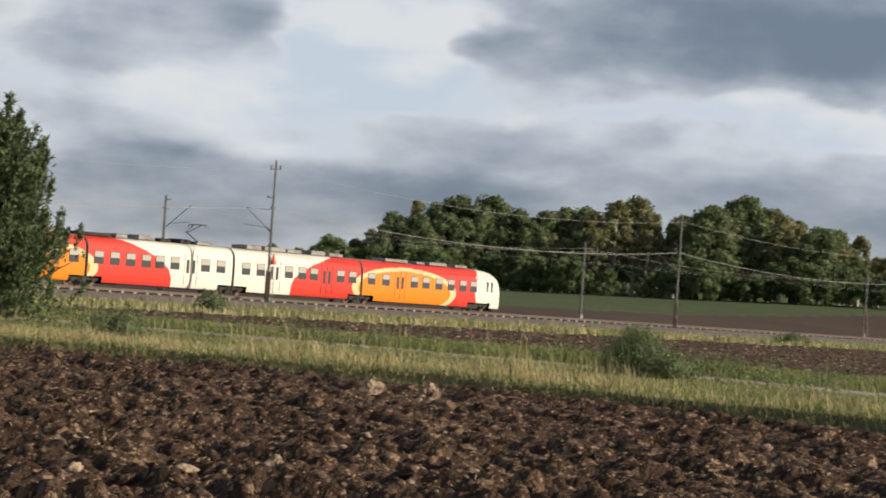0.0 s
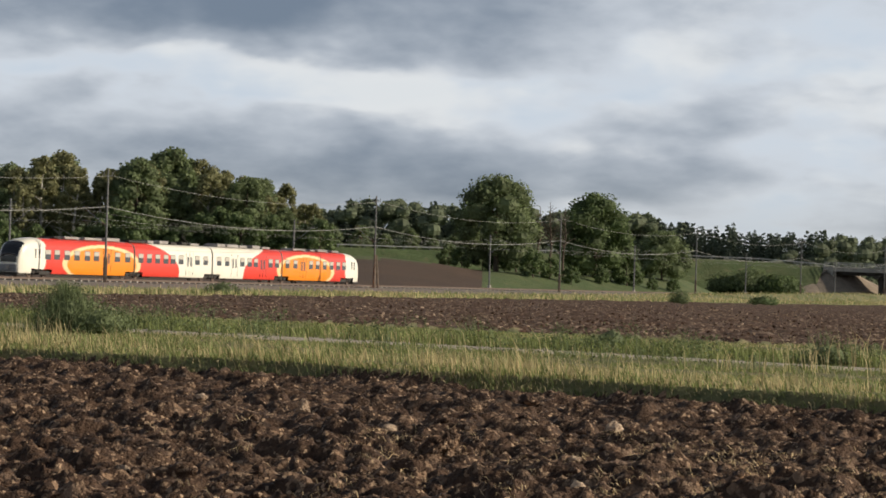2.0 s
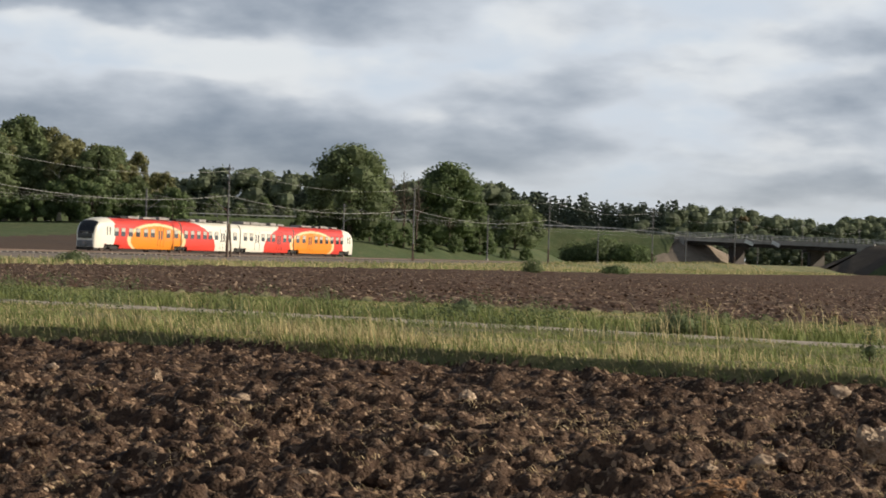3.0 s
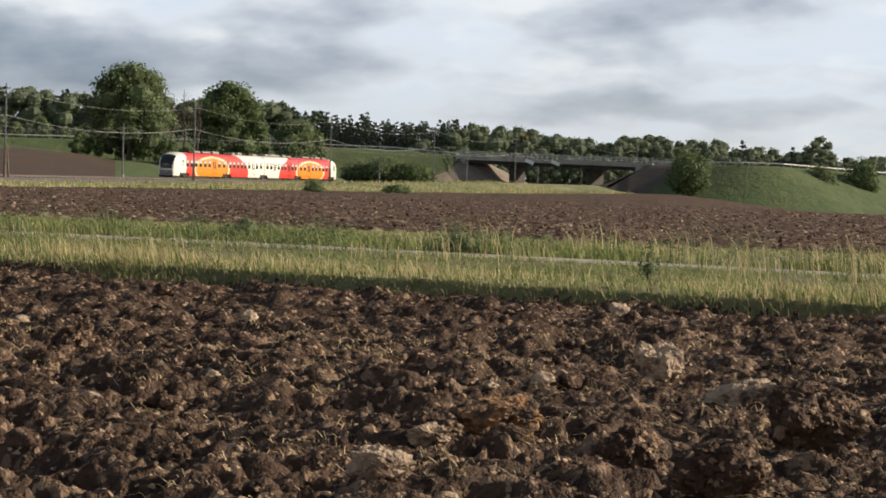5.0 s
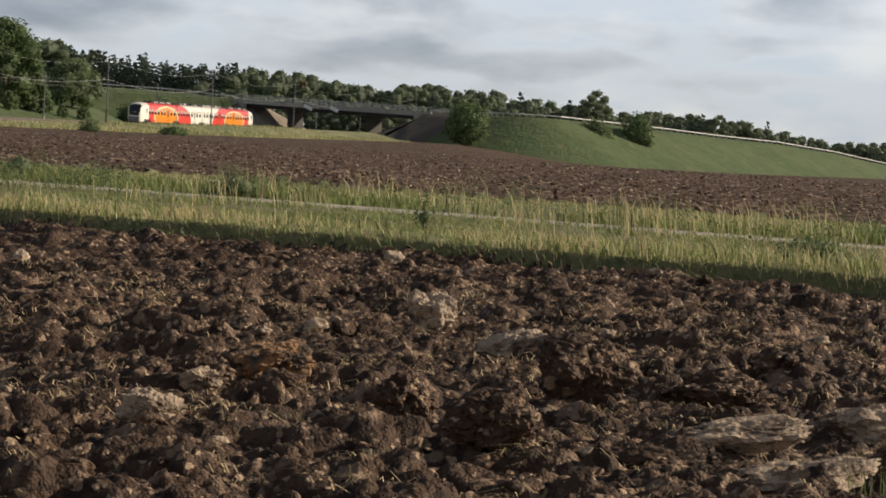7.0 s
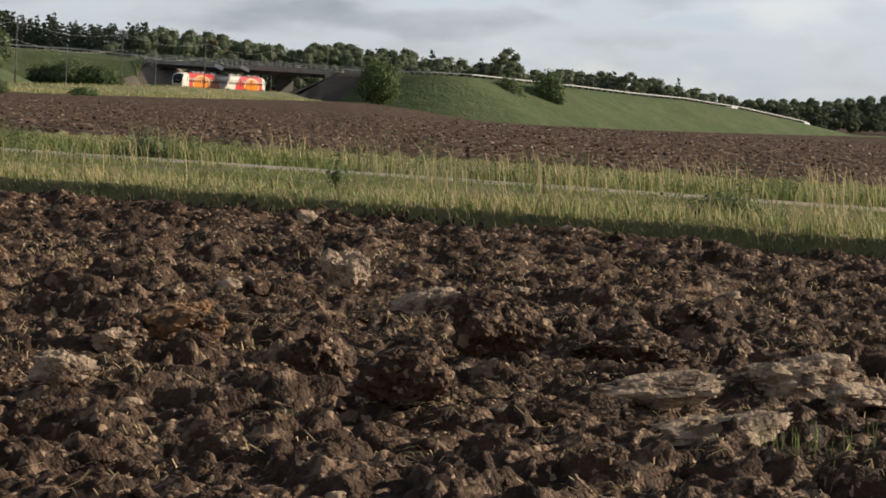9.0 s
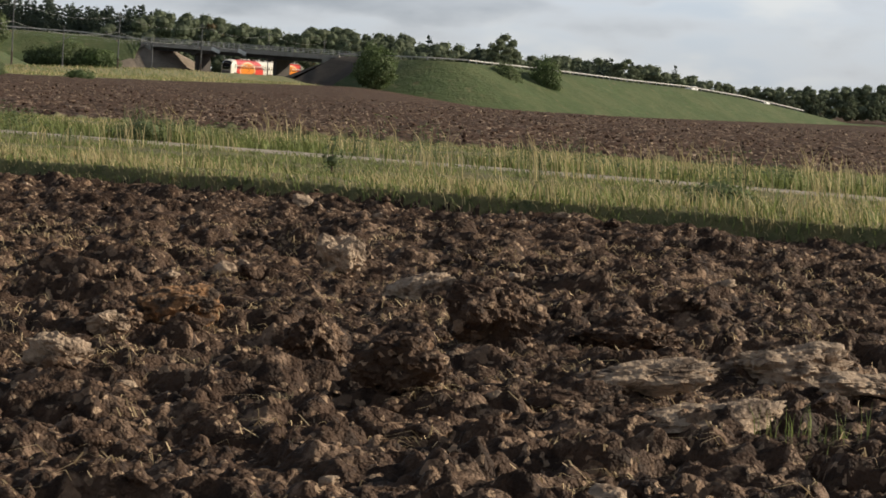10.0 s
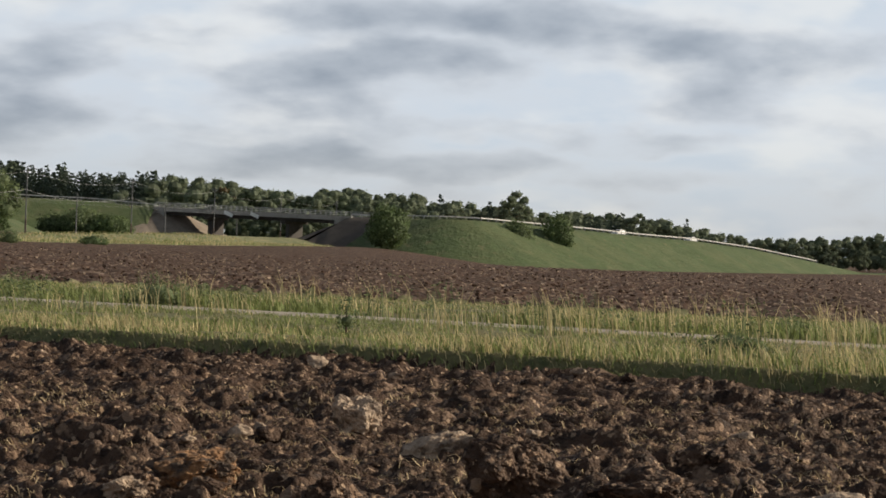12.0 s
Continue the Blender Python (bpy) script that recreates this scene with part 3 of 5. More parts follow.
def build_wires():
    ks = range(-1, 9)
    near = [(-6.5 + 60.2 * k) for k in ks]
    far = [(-7.5 + 60.3 * k) for k in ks]
    for y in (-0.48,):
        wire_run("feeder_wire", "thin pale feeder wire slung between the mast tops", [on_track(s, 7.5 - y, 10.95 - 0.2) for s in near], 1.3, 0.013)
    wire_run("return_wire", "pale cable hung along the near masts", [on_track(s, 7.4, 7.75) for s in near], 1.25, 0.022)
    wire_run("return_wire", "pale cable hung along the far masts", [on_track(s, -2.4, 7.7) for s in far], 1.0, 0.006)
    for off, ss in ((4.75, near), (-0.2, far)):
        wire_run("messenger_wire", "pale messenger wire over the track", [on_track(s, off, 7.45) for s in ss], 0.95, 0.005)
        wire_run("contact_wire", "thin contact wire over the track", [on_track(s, off, 6.15) for s in ss], 0.05, 0.004)


build_tracks()
build_masts()
build_wires()

# ---------- road on its bank, and the bridge that carries it over the railway ----------
ROAD_AZ = [6.0, 12.3, 17.7, 21.0, 22.6, 25.0, 27.2, 28.4, 29.4, 30.7, 32.06, 33.4, 34.7, 36.05, 37.3, 38.6, 41.0, 46.0, 52.0]
ROAD_D = [555, 562, 570, 573, 571, 556, 540, 530, 522, 540, 560, 585, 610, 640, 670, 700, 760, 880, 1000]
ROAD_Z = [8.6, 8.4, 8.6, 8.2, 7.2, 6.7, 6.3, 6.4, 6.5, 6.0, 5.4, 4.6, 4.05, 2.5, 0.1, -2.9, -3.2, -3.2, -3.2]


def road_at(az, shift=0.0):
    """Point of the road's middle, and the unit vector across it (towards the camera)."""
    def p(a):
        d = float(np.interp(a, ROAD_AZ, SMOOTH_D))
        return Vector(polar(a, d, float(np.interp(a, ROAD_AZ, ROAD_Z))))
    a, b = p(az - 0.15), p(az + 0.15)
    way = (b - a).normalized()
    across = Vector((way.y, -way.x, 0)).normalized()
    if across.dot(Vector((a.x, a.y, 0))) > 0:
        across = -across
    return p(az) + across * shift, way, across


SMOOTH_D = list(ROAD_D)
GAP = (22.75, 27.15)   # headings between which the road is a bridge


def build_bank():
    for name, a0, a1 in (("embankment", 6.0, GAP[0] + 0.12), ("embankment", GAP[1] + 0.10, 50.0)):
        azs = np.arange(a0, a1, 0.1)
        rows = []
        for az in azs:
            c, way, ac = road_at(az)
            rim = 5.2
            ring = []
            for side in (-1, 1):
                e = c + ac * (rim * side)
                foot = c + ac * side * (rim + max(1.0, (c.z - land(e.x, e.y)) * 2.0 + 1.0))
                foot.z = min(land(foot.x, foot.y), c.z - 0.1) - 0.4
                chain = [foot.lerp(e, k / 6) for k in range(7)]
                for k in range(1, 6):
                    q = chain[k]
                    q.z += 0.45 * (float(value_noise(np.array([q.x * 0.16]), np.array([q.y * 0.16]), 91)[0]) - 0.5)
                ring += chain if side == -1 else chain[::-1]
            rows.append(ring)
        v = np.array([[tuple(q) for q in r] for r in rows]).reshape(-1, 3)
        # slopes next to the bridge: right stone paving painted shade-dark, left painted sunlit pale
        paved = np.repeat((np.abs(azs[:-1] - GAP[1]) < 1.05).astype(int), len(rows[0]) - 1)
        paved = paved + 2 * np.repeat(((azs[:-1] < GAP[0] + 0.2) & (azs[:-1] > GAP[0] - 0.32)).astype(int), len(rows[0]) - 1)
        ob = mesh_object(name, v, grid_faces(len(rows), len(rows[0])), [MEADOW, SHADED_PAVING, SUNLIT_SLOPE], paved)
        tagged(ob, "tall grassy road embankment with rough green slopes", "embankment", kind="structure")
    azs = np.arange(6.0, 50.0, 0.1)
    rows = []
    for az in azs:
        c, way, ac = road_at(az)
        rows.append([c + ac * s + Vector((0, 0, 0.06 + 0.05 * (1 - abs(s) / 4.4))) for s in (-4.4, 0, 4.4)])
    v = np.array([[tuple(q) for q in r] for r in rows]).reshape(-1, 3)
    tagged(mesh_object("road", v, grid_faces(len(rows), 3), [ASPHALT]), "asphalt road along the top of the bank", "road", kind="structure")


def guard_rail(a0, a1, side, gap=3.0):
    t = thing("guard_rail", "pale galvanised guard rail along the road", "guard rail")
    bm = bmesh.new()
    pts = []
    az = a0
    while az < a1:
        c, way, ac = road_at(az, side)
        pts.append(c)
        d = Vector((c.x, c.y)).length
        az += math.degrees(gap / d) * max(0.3, min(1.0, abs(way.dot(Vector((math.cos(radians(az)), -math.sin(radians(az)), 0))))))
    for a, b in zip(pts, pts[1:]):
        d = b - a
        m = Matrix.Translation((a + b) / 2) @ d.to_track_quat("X", "Z").to_matrix().to_4x4()
        box(bm, 0, 0, 0.62, d.length, 0.08, 0.24, m=m)
        box(bm, 0, 0, 0.62, d.length, 0.12, 0.08, m=m)
    part("beam", bm, GUARD, t)
    bm = bmesh.new()
    for p in pts:
        box(bm, p.x, p.y, p.z + 0.35, 0.14, 0.14, 0.75)
    ob = part("posts", bm, STEEL, t)
    ob["kind"] = "stuff"


def build_bridge():
    t = thing("road_bridge", "concrete road bridge on pillars over the railway, shaded parts painted dark", "bridge")
    azs = np.arange(GAP[0] - 0.25, GAP[1] + 0.26, 0.1)
    for name, s0, s1, z0, z1, mat in (("deck", -5.3, 5.3, -0.55, 0.04, SHADED_CONCRETE), ("edge_beam", 5.3, 5.75, -0.75, 0.28, CONCRETE), ("edge_beam", -5.75, -5.3, -0.75, 0.28, CONCRETE), ("girder", 2.6, 3.8, -1.55, -0.55, SHADED_CONCRETE), ("girder", -3.8, -2.6, -1.55, -0.55, SHADED_CONCRETE)):
        bm = bmesh.new()
        prev = None
        for az in azs:
            c, way, ac = road_at(az)
            ring = [bm.verts.new(c + ac * s + Vector((0, 0, z))) for s, z in ((s0, z0), (s1, z0), (s1, z1), (s0, z1))]
            if prev:
                for i in range(4):
                    bm.faces.new((prev[i], prev[(i + 1) % 4], ring[(i + 1) % 4], ring[i]))
            else:
                bm.faces.new(ring)
            prev = ring
        bm.faces.new(prev[::-1])
        bmesh.ops.recalc_face_normals(bm, faces=bm.faces[:])
        part(name, bm, mat, t)
    # railings with posts, on both edges
    for side in (5.55, -5.55):
        pts = [road_at(az, side)[0] for az in np.arange(GAP[0] - 0.2, GAP[1] + 0.2, 0.12)]
        bm = bmesh.new()
        for a, b in zip(pts, pts[1:]):
            for z in (0.55, 0.9, 1.25):
                rod(bm, a + Vector((0, 0, z)), b + Vector((0, 0, z)), 0.06, 0.06, 5)
        railing = part("railing", bm, GUARD, t, "pale steel railing")
        first = None
        for p in pts:
            if first is None:
                bm = bmesh.new()
                box(bm, 0, 0, 0.75, 0.12, 0.12, 1.1)
                first = part("post", bm, STEEL, railing)
                first.matrix_local = Matrix.Translation(p)
            else:
                share("post", first, railing, Matrix.Translation(p))
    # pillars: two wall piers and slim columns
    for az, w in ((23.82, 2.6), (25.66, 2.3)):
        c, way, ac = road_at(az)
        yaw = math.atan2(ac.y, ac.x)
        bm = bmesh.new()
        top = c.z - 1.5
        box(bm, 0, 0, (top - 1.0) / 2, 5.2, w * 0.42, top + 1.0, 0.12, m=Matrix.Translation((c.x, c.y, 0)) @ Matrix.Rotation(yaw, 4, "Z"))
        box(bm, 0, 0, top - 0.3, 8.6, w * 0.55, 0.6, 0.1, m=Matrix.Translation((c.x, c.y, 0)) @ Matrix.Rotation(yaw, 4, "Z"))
        part("pier", bm, SHADED_CONCRETE, t, "concrete pier with its shade painted dark")
    # abutments and slope cones, the left coloured as sunlit, the right as shaded
    for az, sgn in ((GAP[0], 1), (GAP[1], -1)):
        c, way, ac = road_at(az)
        yaw = math.atan2(way.y, way.x)
        m = Matrix.Translation((c.x, c.y, 0)) @ Matrix.Rotation(yaw, 4, "Z")
        bm = bmesh.new()
        box(bm, -0.6 * sgn, 0, c.z - 1.6, 1.6, 11.4, 2.6, 0.08, m=m)
        box(bm, 0.4 * sgn, -5.7, c.z - 1.0, 3.0, 0.5, 2.0, 0.06, m=m)
        box(bm, 0.4 * sgn, 5.7, c.z - 1.0, 3.0, 0.5, 2.0, 0.06, m=m)
        part("abutment", bm, CONCRETE, t)
        bm = bmesh.new()
        rows = []
        for k in range(15):
            a = math.pi * (k / 14 - 0.5)
            for j in range(7):
                u = j / 6
                r = 0.6 + u * (c.z + 0.6) * 1.7
                x = sgn * (r * math.cos(a) * 0.95)
                y = math.copysign(1, math.sin(a)) * 4.6 * abs(math.sin(a)) ** 0.6 + 1.45 * r * math.sin(a)
                rows.append(bm.verts.new(m @ Vector((x, y, c.z - 0.9 - u * (c.z - 0.5)))))
        for k in range(14):
            for j in range(6):
                bm.faces.new((rows[k * 7 + j], rows[k * 7 + j + 1], rows[k * 7 + j + 8], rows[k * 7 + j + 7]))
        bmesh.ops.recalc_face_normals(bm, faces=bm.faces[:])
        part("bank_cone", bm, SUNLIT_SLOPE if sgn > 0 else SHADED_PAVING, t, "bare earth slope under the bridge end, painted sunlit pale" if sgn > 0 else "stone-paved slope under the bridge end, painted dark as in shade")
    # pale guard plates above the wires
    for az in (24.45, 25.10):
        c, way, ac = road_at(az, 5.9)
        bm = bmesh.new()
        yaw = math.atan2(way.y, way.x)
        box(bm, 0, 0, -0.6, 2.4, 0.1, 0.85, 0.03, m=Matrix.Translation(c) @ Matrix.Rotation(yaw, 4, "Z") @ Matrix.Rotation(0.35, 4, "Y"))
        part("guard_plate", bm, WHITE, t, "small white guard plate")


def build_car(name, label):
    """A small hatchback about 4.3 m long; x forward."""
    t = thing(name, label, "car")
    bm = bmesh.new()
    outline = [(-2.1, 0.35), (-2.12, 0.85), (-1.95, 1.0), (-1.55, 1.42), (-0.6, 1.50), (0.35, 1.44), (1.1, 1.0), (1.95, 0.86), (2.15, 0.6), (2.1, 0.32)]
    rows = []
    for y, k in ((-0.86, 0.90), (-0.80, 1.0), (0.80, 1.0), (0.86, 0.90)):
        rows.append([bm.verts.new((x * (0.97 if k < 1 else 1), y * (1 if z < 1.05 else 0.82), z if z < 1 else 1 + (z - 1) * k)) for x, z in outline])
    for a, b in zip(rows, rows[1:]):
        for i in range(len(a)):
            j = (i + 1) % len(a)
            bm.faces.new((a[i], a[j], b[j], b[i]))
    bm.faces.new(rows[0]), bm.faces.new(rows[-1][::-1])
    bmesh.ops.recalc_face_normals(bm, faces=bm.faces[:])
    bmesh.ops.bevel(bm, geom=bm.edges[:], offset=0.04, segments=2, affect="EDGES")
    body = part("body", bm, WHITE, t)
    for y in (-0.80, 0.80):
        bm = bmesh.new()
        box(bm, -0.45, y * 0.93, 1.18, 2.0, 0.06, 0.34, 0.03)
        part("side_window", bm, GLASS, body, "dark side glass")
    bm = bmesh.new()
    box(bm, 0, 0, 0, 0.05, 1.25, 0.55, 0.02)
    scr = part("windscreen", bm, GLASS, body)
    scr.matrix_local = Matrix.Translation((0.72, 0, 1.24)) @ Matrix.Rotation(radians(-58), 4, "Y")
    for x in (-1.3, 1.3):
        for y in (-0.8, 0.8):
            bm = bmesh.new()
            rod(bm, (x, y - 0.1, 0.31), (x, y + 0.1, 0.31), 0.31, 0.31, 20)
            w = part("wheel", bm, RUBBER, t)
            bm = bmesh.new()
            rod(bm, (x, y - 0.11, 0.31), (x, y + 0.11, 0.31), 0.19, 0.19, 16)
            part("rim", bm, STEEL, w)
    return t


def build_balise():
    """Small white cabinet beside the line under the bridge."""
    x, y, _ = on_track(448, 8.5)
    t = thing("track_cabinet", "small pale cabinet beside the railway", "cabinet", pose(x, y, land(x, y), 0, 0, 50))
    bm = bmesh.new()
    box(bm, 0, 0, 0.75, 1.1, 0.6, 1.5, 0.04)
    body = part("housing", bm, WHITE, t)
    bm = bmesh.new()
    box(bm, 0, 0, 1.56, 1.25, 0.75, 0.1, 0.02)
    part("lid", bm, STEEL, t)


build_bank()
guard_rail(10.0, GAP[0] - 0.2, 4.9)
guard_rail(GAP[1] + 0.2, 37.6, 4.9)
build_bridge()
build_balise()
road_cars = [build_car("car", "small white car driving along the bank road"), build_car("car", "small white car following on the bank road")]

# ---------- the train: four articulated cars; x runs forward, the nose tip at x = 0 ----------
TRAIN_L, CAR_A, CAR_B = 74.2, 20.74, 16.36
JOINTS = [CAR_A, CAR_A + CAR_B, CAR_A + 2 * CAR_B]
PROFILE = [(1.34, 0.36), (1.41, 0.55), (1.45, 0.95), (1.46, 1.4), (1.46, 1.8), (1.46, 2.3), (1.45, 2.75), (1.41, 3.1), (1.30, 3.42), (1.05, 3.66), (0.70, 3.80), (0.30, 3.85), (0.0, 3.86)]


def nose_top(v):
    return float(np.interp(v, [0, 0.18, 0.45, 0.9, 1.6, 2.4, 3.3], [2.0, 2.65, 3.1, 3.45, 3.68, 3.80, 3.86]))


def nose_width(v):
    return float(np.interp(v, [0, 0.15, 0.5, 1.2, 2.4], [0.74, 0.82, 0.91, 0.98, 1.0]))


def fine_profile():
    """Half the cross-section, from skirt to roof ridge, in even small steps."""
    pts = []
    for (y0, z0), (y1, z1) in zip(PROFILE, PROFILE[1:]):
        n = max(1, int(math.hypot(y1 - y0, z1 - z0) / 0.08))
        pts += [(y0 + (y1 - y0) * k / n, z0 + (z1 - z0) * k / n) for k in range(n)]
    return pts + [PROFILE[-1]]


def section(v):
    """Cross-section points at v metres behind a nose tip: left skirt over the roof to the right skirt."""
    half = fine_profile()
    top, w = nose_top(v), nose_width(v)
    k = (top - 0.36) / 3.5
    left = [(y * w, 0.36 + (z - 0.36) * k) for y, z in half]
    return left + [(-y, z) for y, z in left[-2::-1]]


def livery(u, z):
    """0 cream, 1 red, 2 orange, 3 pale ring."""
    v = min(u, TRAIN_L - u)
    e = ((v - 14.6) / 7.4) ** 2 + ((z - 1.45) / 1.95) ** 2
    if e < 1 and z < 3.5:
        inner = ((v - 14.6) / 6.55) ** 2 + ((z - 1.40) / 1.68) ** 2
        return 2 if inner < 1 else 3
    if v < 4.3 - 0.9 * (z - 1.9) ** 2 / 3.5 + (0.3 if z > 3 else 0):
        return 0
    w = v - CAR_A
    edge = float(np.interp(z, [0.3, 1.0, 1.7, 2.4, 3.0, 3.5, 3.9], [9.2, 9.25, 8.9, 7.9, 6.4, 4.7, 3.0]))
    return 1 if w < edge else 0


def car_body(parent, u0, u1):
    us = list(np.arange(u0, u1, 0.075)) + [u1]
    bm = bmesh.new()
    rows = []
    for u in us:
        v = min(u, TRAIN_L - u)
        rows.append([bm.verts.new((-u, y, z)) for y, z in section(v)])
    for a, b, ua, ub in zip(rows, rows[1:], us, us[1:]):
        um = (ua + ub) / 2
        over = any(abs(um - c) < 1.75 for c in (3.6, *JOINTS, TRAIN_L - 3.6))
        for i in range(len(a) - 1):
            zc = (a[i].co.z + b[i + 1].co.z) / 2
            if over and zc < 0.82:
                continue    # wheel opening over a bogie
            f = bm.faces.new((a[i], b[i], b[i + 1], a[i + 1]))
            f.smooth = True
            c = livery((ua + ub) / 2, zc)
            if zc > 3.79 and min(ua, TRAIN_L - ua) > 3.5:
                c = 4
            f.material_index = c
    for row in (rows[0], rows[-1]):
        f = bm.faces.new(row)
    bmesh.ops.recalc_face_normals(bm, faces=bm.faces[:])
    return part("car_body", bm, [CREAM, RED, ORANGE, PALE_ORANGE, ROOF_GREY], parent)


def windows_of(body, places, doors, cab):
    bm = bmesh.new()
    box(bm, 0, 0, 0, 1.02, 0.05, 0.98, 0.02)
    first = part("window", bm, GLASS, body, "tinted side window with a half-drawn pale blind")
    bm = bmesh.new()
    box(bm, 0, 0, 0, 0.92, 0.012, 0.42)
    blind = part("blind", bm, BLIND, first, "pale blind")
    used = False
    for u in places:
        for side in (-1, 1):
            m = Matrix.Translation((-u, side * 1.452, 2.24))
            if not used:
                first.matrix_local = m
                w = first
                blind.matrix_local = Matrix.Translation((0, side * 0.028, 0.24))
                used = True
            else:
                w = share("window", first, body, m)
                share("blind", blind, w, Matrix.Translation((0, side * 0.028, 0.24)))
    bm = bmesh.new()
    box(bm, 0, 0, 0, 0.32, 0.045, 1.05, 0.02)
    pane = part("door_window", bm, GLASS, body, "narrow door window")
    bm = bmesh.new()
    box(bm, 0, 0, 0, 0.025, 0.03, 2.35)
    seam = part("door_seam", bm, RUBBER, body, "dark rubber door seam")
    used = False
    for u in doors:
        for side in (-1, 1):
            for du in (-0.33, 0.33):
                m = Matrix.Translation((-u + du, side * 1.45, 2.05))
                if not used:
                    pane.matrix_local = m
                    seam.matrix_local = Matrix.Translation((-u, side * 1.452, 1.85))
                    used = True
                else:
                    share("door_window", pane, body, m)
            for du in (-0.72, 0.72):
                share("door_seam", seam, body, Matrix.Translation((-u + du, side * 1.452, 1.85)))
    for u, lx in cab:
        for side in (-1, 1):
            bm = bmesh.new()
            box(bm, -u, side * 1.43, 2.30, lx, 0.06, 0.95, 0.03)
            part("cab_window", bm, GLASS, body, "dark cab side window")


def bogie(parent, u):
    bm = bmesh.new()
    for side in (-1, 1):
        box(bm, 0, side * 1.08, 0.55, 3.3, 0.16, 0.22, 0.04)
        for x in (-1.1, 1.1):
            box(bm, x, side * 1.14, 0.46, 0.42, 0.2, 0.32, 0.04)
        rod(bm, (-0.4, side * 1.1, 0.5), (-0.4, side * 1.1, 0.95), 0.13)
        rod(bm, (0.4, side * 1.1, 0.5), (0.4, side * 1.1, 0.95), 0.13)
    box(bm, 0, 0, 0.62, 0.7, 2.1, 0.3, 0.05)
    b = part("bogie", bm, UNDER, parent, "dark dusty bogie")
    b.matrix_local = Matrix.Translation((-u, 0, 0))
    for x in (-1.25, 1.25):
        bm = bmesh.new()
        for side in (-1, 1):
            rod(bm, (x, side * 0.69, 0.42), (x, side * 0.82, 0.42), 0.42, 0.42, 24)
        rod(bm, (x, -0.9, 0.42), (x, 0.9, 0.42), 0.08)
        part("wheelset", bm, RAIL, b)


def nose_parts(parent, flip):
    """Windscreen, bumper, coupler and lamps of one end."""
    sgn = -1 if flip else 1
    x0 = -TRAIN_L if flip else 0.0

    def X(v):
        return x0 - sgn * v
    bm = bmesh.new()
    vs = np.linspace(0.015, 1.0, 16)
    rows = []
    for v in vs:
        sec = [p for p in section(v)]
        limit = 0.90 - 0.12 * abs(v - 0.8)
        ys = np.linspace(-limit * 1.28, limit * 1.28, 13)
        sy = np.array([p[0] for p in sec])[::-1]
        sz = np.array([p[1] for p in sec])[::-1]
        rows.append([bm.verts.new((X(v) + sgn * 0.03, y, float(np.interp(y, sy, sz)) + 0.02)) for y in ys])
    for a, b in zip(rows, rows[1:]):
        for i in range(len(a) - 1):
            f = bm.faces.new((a[i], a[i + 1], b[i + 1], b[i]))
            f.smooth = True
    bmesh.ops.recalc_face_normals(bm, faces=bm.faces[:])
    bmesh.ops.solidify(bm, geom=bm.faces[:], thickness=0.02)
    part("windscreen", bm, WINDSHIELD, parent, "dark raked windscreen")
    bm = bmesh.new()
    box(bm, X(-0.01), 0, 1.72, 0.07, 1.75, 0.62, 0.03)
    part("lower_windscreen", bm, WINDSHIELD, parent, "dark lower windscreen panel")
    bm = bmesh.new()
    box(bm, X(-0.02), 0, 0.84, 0.16, 2.0, 0.70, 0.06)
    bumper = part("bumper", bm, GREY_PANEL, parent, "dark grey nose panel")
    bm = bmesh.new()
    box(bm, X(-0.14), 0, 0.92, 0.34, 0.34, 0.34, 0.04)
    part("coupler", bm, ROOF_GREY, bumper)
    for y in (-0.78, 0.78):
        bm = bmesh.new()
        box(bm, X(-0.09), y, 1.28, 0.08, 0.34, 0.14, 0.02)
        part("lamp", bm, GLOW_HEAD, bumper, "clear lamp lens")
    bm = bmesh.new()
    box(bm, X(0.55), 0, 0.30, 1.2, 2.2, 0.34, 0.06)
    part("skirt_apron", bm, UNDER, parent)


def roof_kit(parent, u0, u1, seed, cream):
    rng = random.Random(seed)
    u = u0 + 1.4
    while u < u1 - 2.4:
        l = rng.choice((1.2, 1.8, 2.6, 3.2))
        h = rng.uniform(0.18, 0.34)
        bm = bmesh.new()
        box(bm, -u - l / 2, 0, 3.84 + h / 2, l, 1.7, h, 0.05)
        for k in range(int(l / 0.5)):
            box(bm, -u - 0.3 - 0.5 * k, 0, 3.85 + h + 0.015, 0.28, 1.3, 0.03)
        part("roof_unit", bm, ROOF_GREY if rng.random() < 0.75 else UNDER, parent, "grey equipment box on the roof")
        u += l + rng.uniform(0.25, 1.3)


